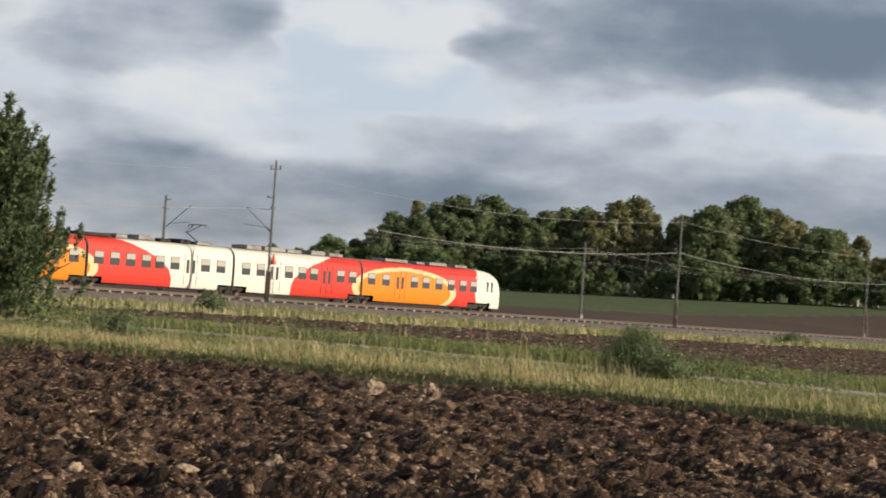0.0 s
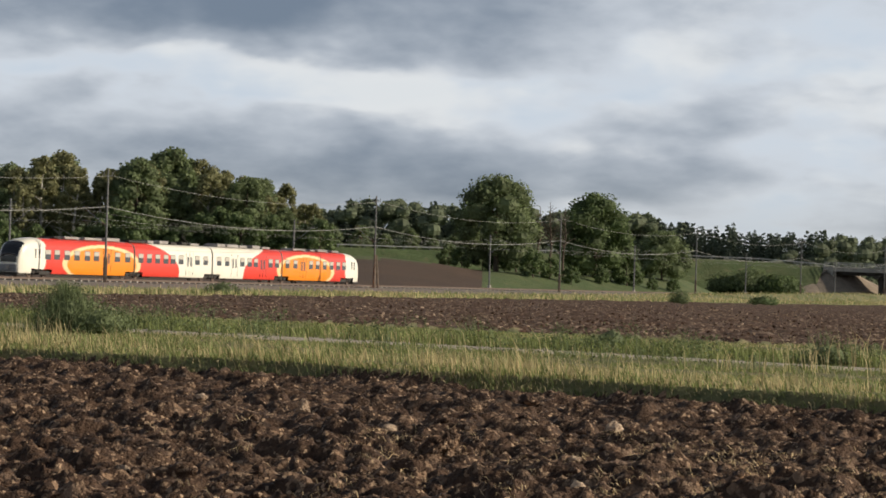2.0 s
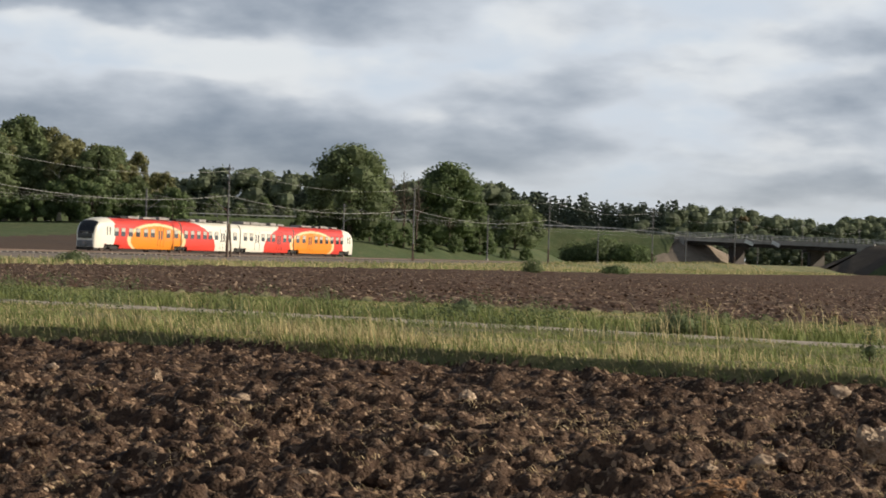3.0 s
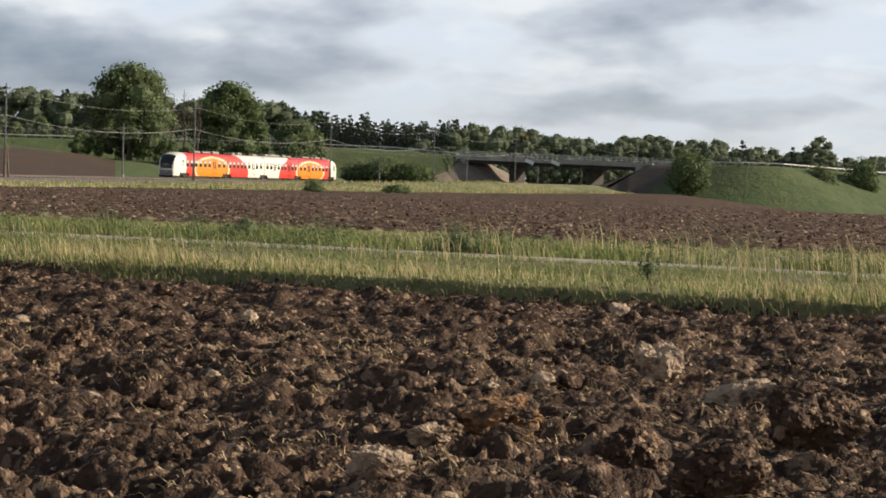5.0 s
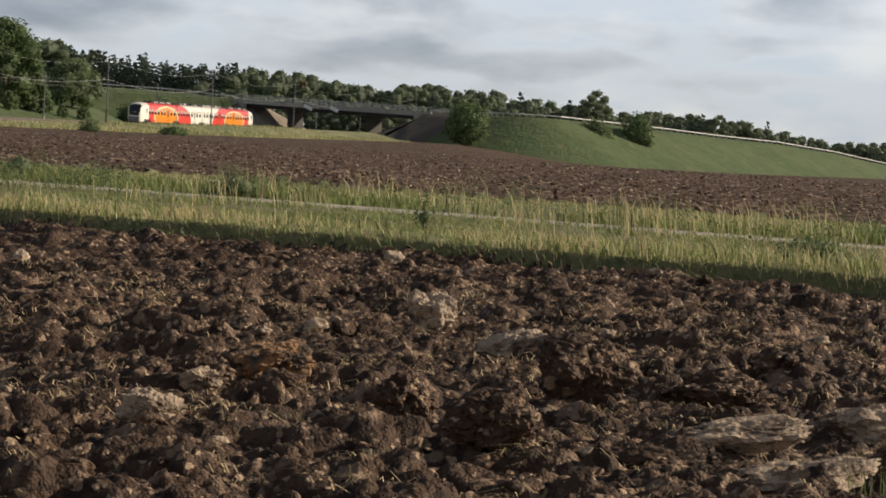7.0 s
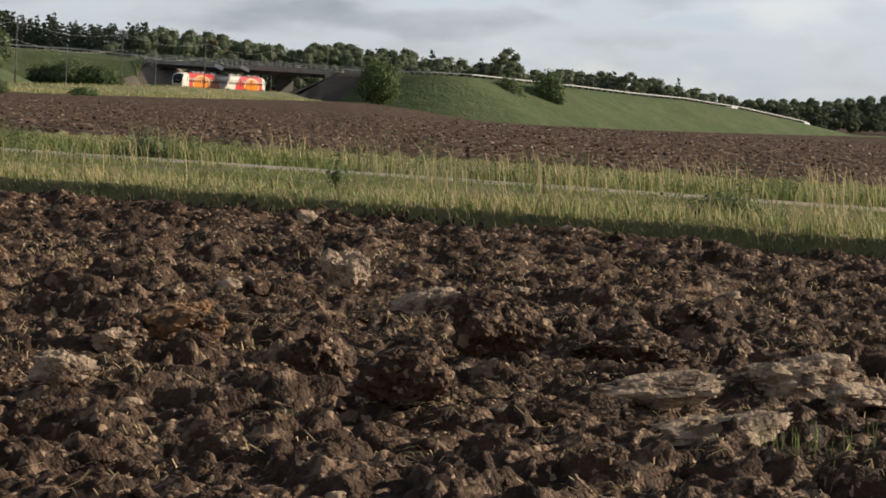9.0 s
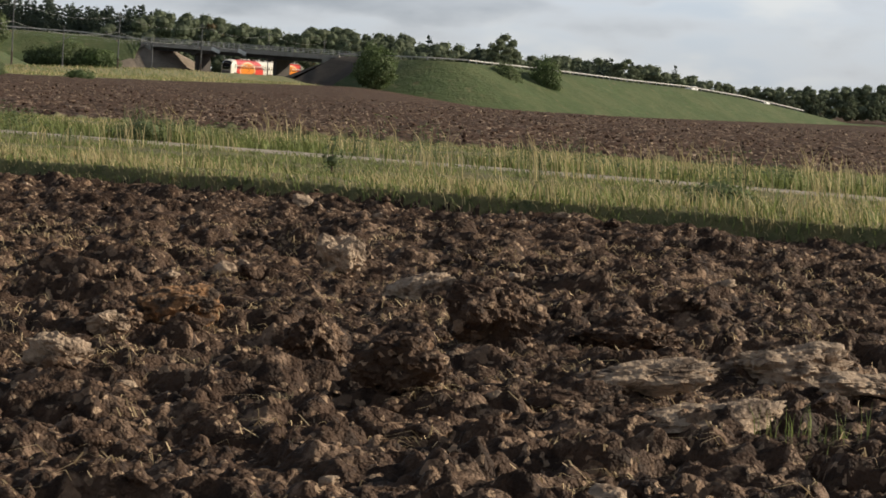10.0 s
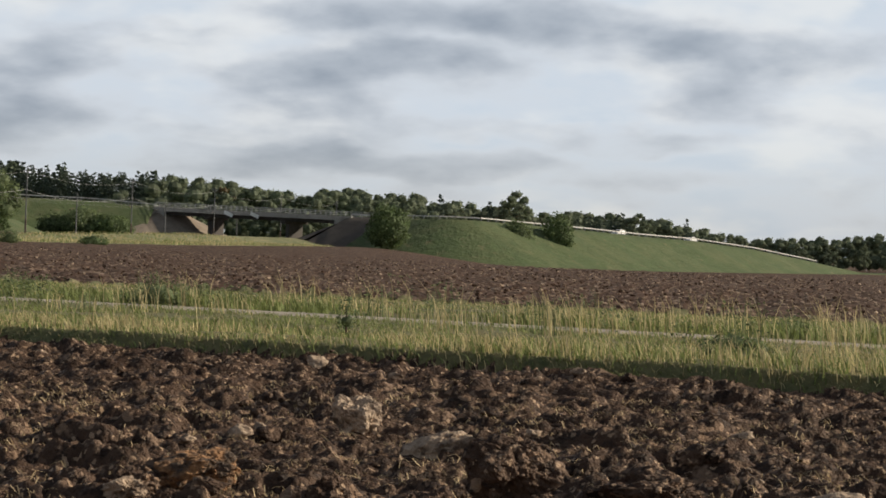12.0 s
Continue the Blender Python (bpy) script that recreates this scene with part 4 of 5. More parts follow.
def build_train():
    t = thing("train", "red, orange and cream electric train running past", "train")
    ends = [0.0, *JOINTS, TRAIN_L]
    wins = [19.4, 17.4, 13.4, 11.7, 9.8, 8.0, 6.2, 4.6]
    w2 = [22.0, 23.6, 27.1, 28.6, 30.3, 33.8, 35.6]
    plan = [
        (wins, [15.4], [(2.45, 0.34), (1.75, 0.28)]),
        (w2, [25.4, 32.1], []),
        ([TRAIN_L - w for w in w2 if w != 23.6] + [TRAIN_L - 25.4, TRAIN_L - 23.7], [TRAIN_L - 32.1], []),
        ([TRAIN_L - w for w in wins], [TRAIN_L - 15.4], [(TRAIN_L - 3.1, 0.34), (TRAIN_L - 2.45, 0.28)]),
    ]
    for k in range(4):
        gap0, gap1 = (0.0 if k == 0 else 0.14), (0.0 if k == 3 else 0.14)
        body = car_body(t, ends[k] + gap0, ends[k + 1] - gap1)
        windows_of(body, *plan[k])
        bm = bmesh.new()
        box(bm, -(ends[k] + ends[k + 1]) / 2, 0, 0.42, (ends[k + 1] - ends[k]) - 7.0, 2.45, 0.36, 0.05)
        part("underframe", bm, UNDER, t)
        roof_kit(t, ends[k] + (3.6 if k == 0 else 0.6), ends[k + 1] - (3.6 if k == 3 else 0.6), 20 + k, k in (1, 2))
    for u in JOINTS:
        bm = bmesh.new()
        for k in range(5):
            sec = [(y * 0.95, z * 0.975) for y, z in section(10.0)][::2]
            d = 0.035 if k % 2 else 0.0
            x = -u - 0.16 + 0.08 * k
            vs = [bm.verts.new((x, y * (1 - d), z * (1 - d * 0.3))) for y, z in sec]
            if k:
                for i in range(len(vs) - 1):
                    bm.faces.new((prev[i], prev[i + 1], vs[i + 1], vs[i]))
            prev = vs
        part("bellows", bm, RUBBER, t, "black folding bellows between two cars")
    for u in (3.6, *JOINTS, TRAIN_L - 3.6):
        bogie(t, u)
    nose_parts(t, False)
    nose_parts(t, True)
    # raised pantograph behind the middle joint
    u = JOINTS[1] + 3.2
    bm = bmesh.new()
    box(bm, -u, 0, 3.98, 1.6, 1.3, 0.08)
    for y in (-0.5, 0.5):
        for x in (-0.6, 0.6):
            rod(bm, (-u + x, y, 3.8), (-u + x, y, 4.0), 0.06)
    panto = part("pantograph", bm, UNDER, t, "raised pantograph")
    bm = bmesh.new()
    rod(bm, (-u + 0.5, 0, 4.0), (-u - 1.0, 0, 4.75), 0.045, 0.04)
    rod(bm, (-u - 1.0, -0.1, 4.75), (-u + 0.25, -0.45, 5.42), 0.028)
    rod(bm, (-u - 1.0, 0.1, 4.75), (-u + 0.25, 0.45, 5.42), 0.028)
    part("arm", bm, UNDER, panto)
    bm = bmesh.new()
    for x in (0.1, 0.45):
        rod(bm, (-u + x, -0.75, 5.43), (-u + x, 0.75, 5.43), 0.03)
        rod(bm, (-u + x, -0.75, 5.43), (-u + x, -0.98, 5.22), 0.02)
        rod(bm, (-u + x, 0.75, 5.43), (-u + x, 0.98, 5.22), 0.02)
    part("head", bm, UNDER, panto)
    return t


train = build_train()

# ---------- trees ----------
def leaf_quads(centres, normals, size, rng, squash=1.0):
    """Small bent leaf clumps as free quads."""
    n = len(centres)
    ref = rng.normal(size=(n, 3))
    nrm = normals + 0.55 * ref
    nrm /= np.linalg.norm(nrm, axis=1)[:, None] + 1e-9
    a = np.cross(nrm, rng.normal(size=(n, 3)))
    a /= np.linalg.norm(a, axis=1)[:, None] + 1e-9
    b = np.cross(nrm, a)
    s = (size * rng.uniform(0.55, 1.3, n))[:, None]
    a, b = a * s, b * s * squash
    v = np.stack([centres - a * 0.6 - b * 0.25, centres + b * -0.6 + a * 0.35, centres + a * 0.7 + b * 0.2, centres - a * 0.2 + b * 0.65], 1)
    return v.reshape(-1, 3), np.arange(4 * n).reshape(-1, 4)


def heart(c, r, seed):
    """A closed rough ball of foliage, 24 faces, that fills a lobe."""
    key = "cube"
    if key not in HEART:
        k = np.linspace(-1, 1, 3)
        vs, fs = [], []
        for axis in range(3):
            for side in (-1, 1):
                b = len(vs) * 9
                u, v = np.meshgrid(k, k)
                p = np.stack([u, v, np.full(u.shape, float(side))], -1).reshape(-1, 3)
                vs.append(np.roll(p, axis, axis=1))
                f = grid_faces(3, 3)
                fs.append((f if side < 0 else f[:, ::-1]) + b)
        v = np.concatenate(vs)
        HEART[key] = v / np.linalg.norm(v, axis=1)[:, None], np.concatenate(fs)
    d, f = HEART[key]
    bump = 0.72 + 0.55 * fractal(d[:, 0] * 2.1 + 9 + seed % 31, d[:, 1] * 2.1 + d[:, 2] * 1.7 + 9, seed % 89, 3)
    return c + d * (r * bump)[:, None] * np.array([1, 1, 0.8]), f


HEART = {}


def join_hearts(v, f, hearts):
    vs, fs, base = [v], [f], len(v)
    for hv, hf in hearts:
        vs.append(hv), fs.append(hf + base)
        base += len(hv)
    return np.concatenate(vs), np.concatenate(fs)


def lobes_crown(h, radius, base, lobes, n, size, seed, top_heavy=0.0, fill=0.7):
    rng = np.random.default_rng(seed)
    pts, nor, hearts = [], [], []
    per = n // lobes
    for k in range(lobes):
        u = (k + rng.uniform(0.1, 0.9)) / lobes
        zc = base + (h - base) * (0.10 + 0.80 * u)
        spread = radius * (math.sin(math.pi * min(1, 0.16 + 0.80 * u ** (0.8 + top_heavy))) ** 0.8) * 0.72
        ang = k * 2.4 + rng.uniform(-0.5, 0.5)
        c = np.array([spread * math.cos(ang), spread * math.sin(ang), zc]) * np.array([1, 1, 1])
        r = radius * rng.uniform(0.26, 0.44)
        hearts.append(heart(c, r * fill, seed + k))
        d = rng.normal(size=(per, 3))
        d /= np.linalg.norm(d, axis=1)[:, None]
        rr = r * rng.uniform(0.55, 1.08, per) ** 0.7
        p = c + d * rr[:, None] * np.array([1, 1, 0.78])
        pts.append(p), nor.append(d)
    pts, nor = np.concatenate(pts), np.concatenate(nor)
    keep = (pts[:, 2] > base * 0.6) & (pts[:, 2] < h)
    return join_hearts(*leaf_quads(pts[keep], nor[keep], size, rng), hearts)


def dome_crown(h, r, n, size, seed):
    """A dense rounded bush that reaches the ground, with an uneven outline."""
    rng = np.random.default_rng(seed)
    d = rng.normal(size=(n, 3))
    d /= np.linalg.norm(d, axis=1)[:, None]
    a = np.arctan2(d[:, 1], d[:, 0])
    lumps = 0.62 + 0.80 * fractal(a * 2.2 + 9, d[:, 2] * 3.0 + 5, seed % 97, 3)
    k = lumps * rng.uniform(0.45, 1.05, n) ** 0.5
    p = np.stack([d[:, 0] * r, d[:, 1] * r, np.where(d[:, 2] > 0, d[:, 2] * h * 0.60, d[:, 2] * h * 0.40)], -1) * k[:, None]
    p[:, 2] += h * 0.42
    keep = p[:, 2] > 0.01 * h
    core = heart(np.array([0, 0, h * 0.42]), r * 0.55, seed)
    return join_hearts(*leaf_quads(p[keep], d[keep], size, rng), [core])


def woody(h, trunk_r, base, limbs, seed, lean=0.0, reach=0.3):
    rng = random.Random(seed)
    bm = bmesh.new()
    p, r = Vector((0, 0, -0.4)), trunk_r * 1.25
    steps = 5
    for k in range(1, steps + 1):
        q = Vector((lean * h * (k / steps) ** 1.5 + rng.uniform(-0.02, 0.02) * h, rng.uniform(-0.02, 0.02) * h, h * 0.86 * k / steps))
        r2 = trunk_r * (1 - 0.85 * k / steps)
        rod(bm, p, q, r, r2, 7)
        p, r = q, r2
    for k in range(limbs):
        z = base * 0.85 + (h * 0.8 - base * 0.85) * (k + rng.random()) / limbs
        a = k * 2.4 + rng.uniform(-0.4, 0.4)
        l = h * reach * rng.uniform(0.5, 1.0) * (1.15 - z / h)
        s = Vector((lean * h * (z / h) ** 1.5, 0, z))
        e = s + Vector((math.cos(a) * l, math.sin(a) * l, l * rng.uniform(0.3, 0.8)))
        m = s.lerp(e, 0.5) + Vector((0, 0, 0.08 * l))
        w = trunk_r * (1 - z / h) * 0.55
        rod(bm, s, m, w, w * 0.6, 5)
        rod(bm, m, e, w * 0.6, w * 0.15, 5)
    return bm


def broadleaf(name, label, category, h, radius, base, lobes, n, size, seed, leaf, bark=None, lean=0.0, group="", trunk=None, top_heavy=0.0):
    t = thing(name, label, category, group=group)
    part("trunk", woody(h, trunk or h * 0.022, base, 9, seed, lean), bark or BARK, t)
    v, f = lobes_crown(h, radius, base, lobes, n, size, seed, top_heavy)
    if lean:
        v[:, 0] += lean * h * np.clip(v[:, 2] / h, 0, 1) ** 1.5
    c = mesh_object("crown", v, f, [leaf], smooth=False)
    c.parent = t
    return t


def spruce_crown(h, radius, layers, per, size, seed, base=0.06, droop=0.35):
    rng = np.random.default_rng(seed)
    pts, nor = [], []
    for k in range(layers):
        u = k / layers
        z = h * (base + (1 - base) * u)
        r = radius * (1 - u) ** 0.85 * rng.uniform(0.8, 1.15) + 0.04 * radius
        m = max(5, int(per * (1 - u) + 4))
        a = rng.uniform(0, 2 * math.pi, m)
        q = rng.uniform(0.15, 1.0, m) ** 0.6
        p = np.stack([np.cos(a) * r * q, np.sin(a) * r * q, z - droop * r * q + rng.uniform(-0.3, 0.3, m) * h / layers], -1)
        pts.append(p)
        nor.append(np.stack([np.cos(a) * 0.4, np.sin(a) * 0.4, np.ones(m)], -1))
    return leaf_quads(np.concatenate(pts), np.concatenate(nor), size, rng, 0.6)


def place(t, az, d, scale=1.0, turn=0.0, sink=0.15, first=False, z=None):
    x, y, _ = polar(az, d)
    zz = land(x, y) if z is None else z
    m = pose(x, y, zz - sink, 0, 0, turn)
    if first:
        t.matrix_basis = m @ Matrix.Scale(scale, 4)
        return t
    o = copy_thing(t, m)
    o.scale = (scale, scale, scale)
    return o


def build_wood():
    """The mixed wood beyond the railway, the oaks and the far forest."""
    rng = random.Random(5)
    oaks = [broadleaf("deciduous_tree", "tall dark green deciduous tree in a wood edge", "tree", 16, 5.0, 2.0, 22, 3600, 0.37, 100 + k, LEAF_OAK, group="trees of the wood") for k in range(4)]
    birches = [broadleaf("birch_tree", "tall birch with pale trunk and yellowing leaves", "birch", 16, 3.2, 3.0, 22, 2500, 0.32, 140 + k, LEAF_BIRCH, BARK_BIRCH, lean=0.05 * (k - 1), group="trees of the wood") for k in range(3)]
    alders = [broadleaf("small_tree", "small bushy green tree at the foot of the wood", "tree", 6, 3.0, 0.3, 14, 1400, 0.28, 170 + k, LEAF_BUSH, group="trees of the wood") for k in range(3)]
    fresh = {id(t): True for t in oaks + birches + alders}

    def put(t, az, d, height, base_h):
        x, y, _ = polar(az, d)
        s = height / base_h
        f = fresh.pop(id(t), False)
        return place(t, az, d, s, rng.uniform(0, 360), first=f)

    # skyline of the wood: heading, height angle over the eye
    sky_az = [-2.2, -1.5, -0.8, 0.5, 1.6, 2.6, 3.2, 4.3, 5.3, 6.2, 7.0, 7.6, 8.6, 9.3, 9.9, 10.6]
    sky_el = [1.3, 1.65, 2.25, 2.43, 2.3, 2.2, 2.35, 2.75, 2.45, 2.55, 2.85, 2.7, 2.3, 2.2, 1.95, 1.5]
    az = -2.1
    k = 0
    while az < 10.4:
        for row, d in enumerate((415, 432, 452)):
            a = az + rng.uniform(-0.18, 0.18) + 0.2 * row
            x, y, _ = polar(a, d)
            top = 1.65 + d * math.tan(radians(float(np.interp(a, sky_az, sky_el)))) - land(x, y)
            top *= rng.uniform(0.90, 1.14) if row else rng.uniform(0.70, 1.08)
            birchy = (2.2 < a < 6.0 and rng.random() < 0.75) or rng.random() < 0.25
            t = birches[rng.randrange(3)] if birchy else oaks[rng.randrange(4)]
            put(t, a, d + rng.uniform(-4, 4), max(top, 6), 16)
            k += 1
        az += 0.52
    az = -2.6
    while az < 11.0:
        if not 3.6 < az < 4.8 or rng.random() < 0.4:
            put(alders[rng.randrange(3)], az, 405 + rng.uniform(-4, 4), rng.uniform(3.5, 8.0), 6)
        az += rng.uniform(0.25, 0.55)
    # lower copse that trails off behind the train
    for a, d, h in ((-3.4, 520, 7), (-4.0, 540, 8), (-4.6, 560, 6), (-5.2, 560, 5), (-2.7, 480, 9), (-3.0, 500, 7.5), (10.9, 600, 9), (11.5, 610, 10), (12.1, 600, 8), (12.7, 615, 10), (13.2, 605, 8), (13.7, 600, 9), (10.4, 520, 9)):
        put(oaks[rng.randrange(4)], a, d, h, 16)
    for a, d, h in ((10.6, 455, 5), (13.6, 410, 4.5), (15.6, 385, 5), (16.0, 390, 4), (16.5, 392, 3.5), (17.8, 418, 6), (15.2, 392, 7), (13.9, 398, 4), (14.4, 394, 4.6), (17.2, 408, 3.2), (18.0, 420, 3.4), (18.4, 425, 2.4), (18.9, 432, 2.8)):
        put(alders[rng.randrange(3)], a, d + (24 if a > 13 else 0), h, 6)
    # single old trees by the line
    big = broadleaf("oak_tree", "large dark oak with a broken spreading crown", "oak", 19.2, 8.6, 1.0, 30, 9000, 0.36, 201, LEAF_OAK, trunk=0.5, top_heavy=0.25)
    place(big, 14.72, 415, 0.89, 40, first=True)
    mate = broadleaf("oak_tree", "rounded oak with fuller green crown", "oak", 16.8, 8.2, 0.6, 28, 8000, 0.34, 207, LEAF_BUSH, trunk=0.45, top_heavy=0.1)
    place(mate, 17.05, 440, 0.94, 110, first=True)
    low = broadleaf("lime_tree", "lower rounded dark green tree", "tree", 11.4, 7.0, 0.4, 22, 5600, 0.34, 211, LEAF_OAK)
    place(low, 18.62, 475, 0.85, 10, first=True)
    # bare dead trees between the oaks
    for k, (a, h) in enumerate(((15.72, 13.8), (16.0, 15.0), (16.3, 14.2))):
        t = thing("dead_tree", "bare grey dead tree with upright branches", "dead tree", group="dead trees")
        part("trunk", woody(h, 0.26, 6.0, 34, 300 + k, 0.0, 0.30), BARK, t)
        place(t, a, 419 + 3 * k, 1.0, 50 * k, first=True)


def merged_trees(name, label, specs, builder, mat, kind_label):
    """A far wood as one object: specs of heading, distance, height, ground height, seed."""
    vs, fs, base = [], [], 0
    for a, d, h, z0, seed in specs:
        v, f = builder(h, seed)
        x, y, _ = polar(a, d)
        v = v + np.array([x, y, z0])
        vs.append(v), fs.append(f + base)
        base += len(v)
    ob = mesh_object(name, np.concatenate(vs), np.concatenate(fs), [mat], smooth=False)
    tagged(ob, label, kind_label, kind="stuff")


def build_far_forest():
    rng = random.Random(9)
    spruces, leafy, rusty, slim = [], [], [], []
    sky_az = [-14, -6, -3, 9, 11, 12, 14, 18.5, 19.3, 20.3, 21.6, 22.6, 24, 25.4, 27, 28.5, 29.6, 31.5, 32.3, 33.4, 34.2, 35.5, 36.7, 37.3, 38.2, 39.5, 41, 44]
    sky_el = [0.62, 0.65, 0.75, 1.3, 1.65, 1.75, 1.7, 1.55, 1.45, 1.38, 1.28, 1.34, 1.15, 1.02, 1.06, 1.0, 0.82, 0.78, 0.75, 0.72, 0.64, 0.46, 0.34, 0.41, 0.36, 0.50, 0.5, 0.5]
    az = -13.0
    while az < 44:
        for row in range(3):
            d = 800 + 45 * row
            a = az + rng.uniform(-0.12, 0.12)
            z0 = 5.0 if a < 24 else max(-3.0, 5.0 - 1.2 * (a - 24))
            top = 1.65 + d * math.tan(radians(float(np.interp(a, sky_az, sky_el)))) - z0
            top *= rng.uniform(0.92, 1.18)
            conifer = (18.5 < a < 22.6) or (10 < a < 14.5 and rng.random() < 0.6) or (32.2 < a < 34 and row == 0) or (a < -2 and rng.random() < 0.5)
            dest = spruces if conifer and rng.random() < 0.93 else leafy
            dest.append((a, d, max(top, 4.0), z0 - 0.5, rng.randrange(10 ** 6)))
            if dest is spruces:
                dest.append((a + 0.06, d + 25, max(top, 4.0) * rng.uniform(0.80, 0.98), z0 - 0.5, rng.randrange(10 ** 6)))
                dest.append((a + 0.12, d + 15, max(top, 4.0) * rng.uniform(0.85, 1.05), z0 - 0.5, rng.randrange(10 ** 6)))
        az += 0.235
    # nearer trees along the road: the taller tops
    for a, d, el, kind in ((29.08, 695, 1.17, 1), (29.5, 705, 0.95, 0), (30.25, 695, 1.05, 1), (30.8, 695, 1.36, 0), (31.0, 700, 1.22, 0), (30.55, 705, 1.1, 0), (31.5, 705, 0.82, 0), (28.3, 745, 0.92, 0), (27.3, 560, 1.0, 0), (33.74, 745, 0.93, 0), (33.5, 745, 0.80, 0), (34.0, 750, 0.78, 0), (34.87, 745, 0.78, 1), (34.6, 755, 0.62, 0), (35.9, 765, 0.46, 0), (36.2, 770, 0.40, 0), (26.2, 640, 1.05, 0), (25.2, 660, 1.08, 0), (24.1, 680, 1.12, 0), (22.9, 690, 1.32, 0), (22.4, 700, 1.30, 0), (21.6, 690, 1.0, 0), (23.4, 680, 1.22, 0), (37.6, 740, 0.38, 0), (38.3, 750, 0.34, 0), (39.0, 760, 0.36, 0), (39.7, 760, 0.40, 0), (24.0, 700, 1.15, 2)):
        z0 = -3.0 if a > 28.0 else 1.0
        top = 1.65 + d * math.tan(radians(el)) - z0
        dest = {0: slim if a > 27.8 else leafy, 1: spruces, 2: rusty}[kind]
        for k in range(1 if kind else 2):
            dest.append((a + rng.uniform(-0.15, 0.15) * k, d + 6 * k, top * (1 - 0.12 * k), z0, rng.randrange(10 ** 6)))
    # undergrowth seen under the bridge and between trunks
    for a in np.arange(21.0, 30.0, 0.22):
        for row in range(2 if a < 26.6 else 1):
            leafy.append((a + 0.11 * row, 655 + 22 * row + rng.uniform(-10, 10), rng.uniform(8.0, 11.0), -0.5, rng.randrange(10 ** 6)))
    merged_trees("spruce_forest", "far dark spruce forest on the horizon", spruces, lambda h, s: spruce_crown(h, h * 0.20, 15, 34, h * 0.062, s), NEEDLES, "forest")
    merged_trees("leafy_forest", "far green deciduous trees along the horizon", leafy, lambda h, s: lobes_crown(h, h * 0.42, h * 0.04, 9, 400, h * 0.030, s, fill=0.82), LEAF_HAZE, "forest")
    merged_trees("slim_trees", "slim green trees beyond the embankment road", slim, lambda h, s: lobes_crown(h, h * 0.20, h * 0.05, 14, 900, h * 0.022, s, 0.3, 0.8), LEAF_HAZE, "trees")
    merged_trees("turning_tree", "far tree with rusty turning leaves", rusty, lambda h, s: lobes_crown(h, h * 0.28, h * 0.15, 7, 260, h * 0.05, s), LEAF_RUST, "tree")


build_wood()
build_far_forest()

# ---------- near pine, bushes, grass and the plowed surface's loose pieces ----------
def build_pine():
    t = thing("pine_tree", "young bushy pine with upright shoots beside the field", "pine", pose(*polar(-10.35, 72.0, -0.2), 0, 0, 30))
    part("trunk", woody(7.0, 0.13, 0.5, 26, 400, 0.0, 0.30), BARK, t)
    rng = np.random.default_rng(401)
    pts, ups = [], []
    for k in range(26):                                   # whorls of boughs that turn up at the tips
        u = k / 26
        z0 = 0.15 + 5.8 * u
        r = 2.25 * (1 - u) ** 0.62 * rng.uniform(0.75, 1.15) + 0.12
        for j in range(9 if u < 0.8 else 5):
            a = rng.uniform(0, 2 * math.pi)
            rr = r * rng.uniform(0.65, 1.05)
            m = 52
            s = rng.uniform(0.12, 1.0, m) ** 0.7
            side = rng.normal(size=(m, 3)) * (0.10 + 0.10 * s[:, None])
            p = np.stack([np.cos(a) * rr * s, np.sin(a) * rr * s, z0 + 0.42 * rr * s ** 2.2], -1) + side
            pts.append(p)
            ups.append(np.stack([np.cos(a) * 0.35 * np.ones(m), np.sin(a) * 0.35 * np.ones(m), np.ones(m)], -1))
            tip = np.array([np.cos(a) * rr, np.sin(a) * rr, z0 + 0.42 * rr])
            reach = rng.uniform(0.3, 0.65)
            shoot = tip + rng.normal(size=(26, 3)) * 0.03 + np.linspace(0, 1, 26)[:, None] * np.array([0.12 * np.cos(a), 0.12 * np.sin(a), reach])
            pts.append(shoot)
            ups.append(np.tile([0.15 * np.cos(a), 0.15 * np.sin(a), 1.0], (26, 1)))
    pts, ups = np.concatenate(pts), np.concatenate(ups)
    extra = np.stack([rng.normal(0, 0.05, 160), rng.normal(0, 0.05, 160), rng.uniform(5.4, 6.9, 160)], -1)
    pts = np.concatenate([pts, extra])
    ups = np.concatenate([ups, np.tile([0, 0, 1.0], (160, 1))])
    n = len(pts)
    # needle tufts: three slim blades each
    vs = []
    for k in range(3):
        d = ups + 0.75 * rng.normal(size=(n, 3))
        d /= np.linalg.norm(d, axis=1)[:, None]
        w = np.cross(d, rng.normal(size=(n, 3)))
        w /= np.linalg.norm(w, axis=1)[:, None]
        l = rng.uniform(0.10, 0.22, n)[:, None]
        vs.append(np.stack([pts - w * 0.032, pts + w * 0.032, pts + d * l], 1).reshape(-1, 3))
    v = np.concatenate(vs)
    c = mesh_object("needles", v, np.arange(len(v)).reshape(-1, 3), [NEEDLES_PINE], smooth=False)
    c.parent = t


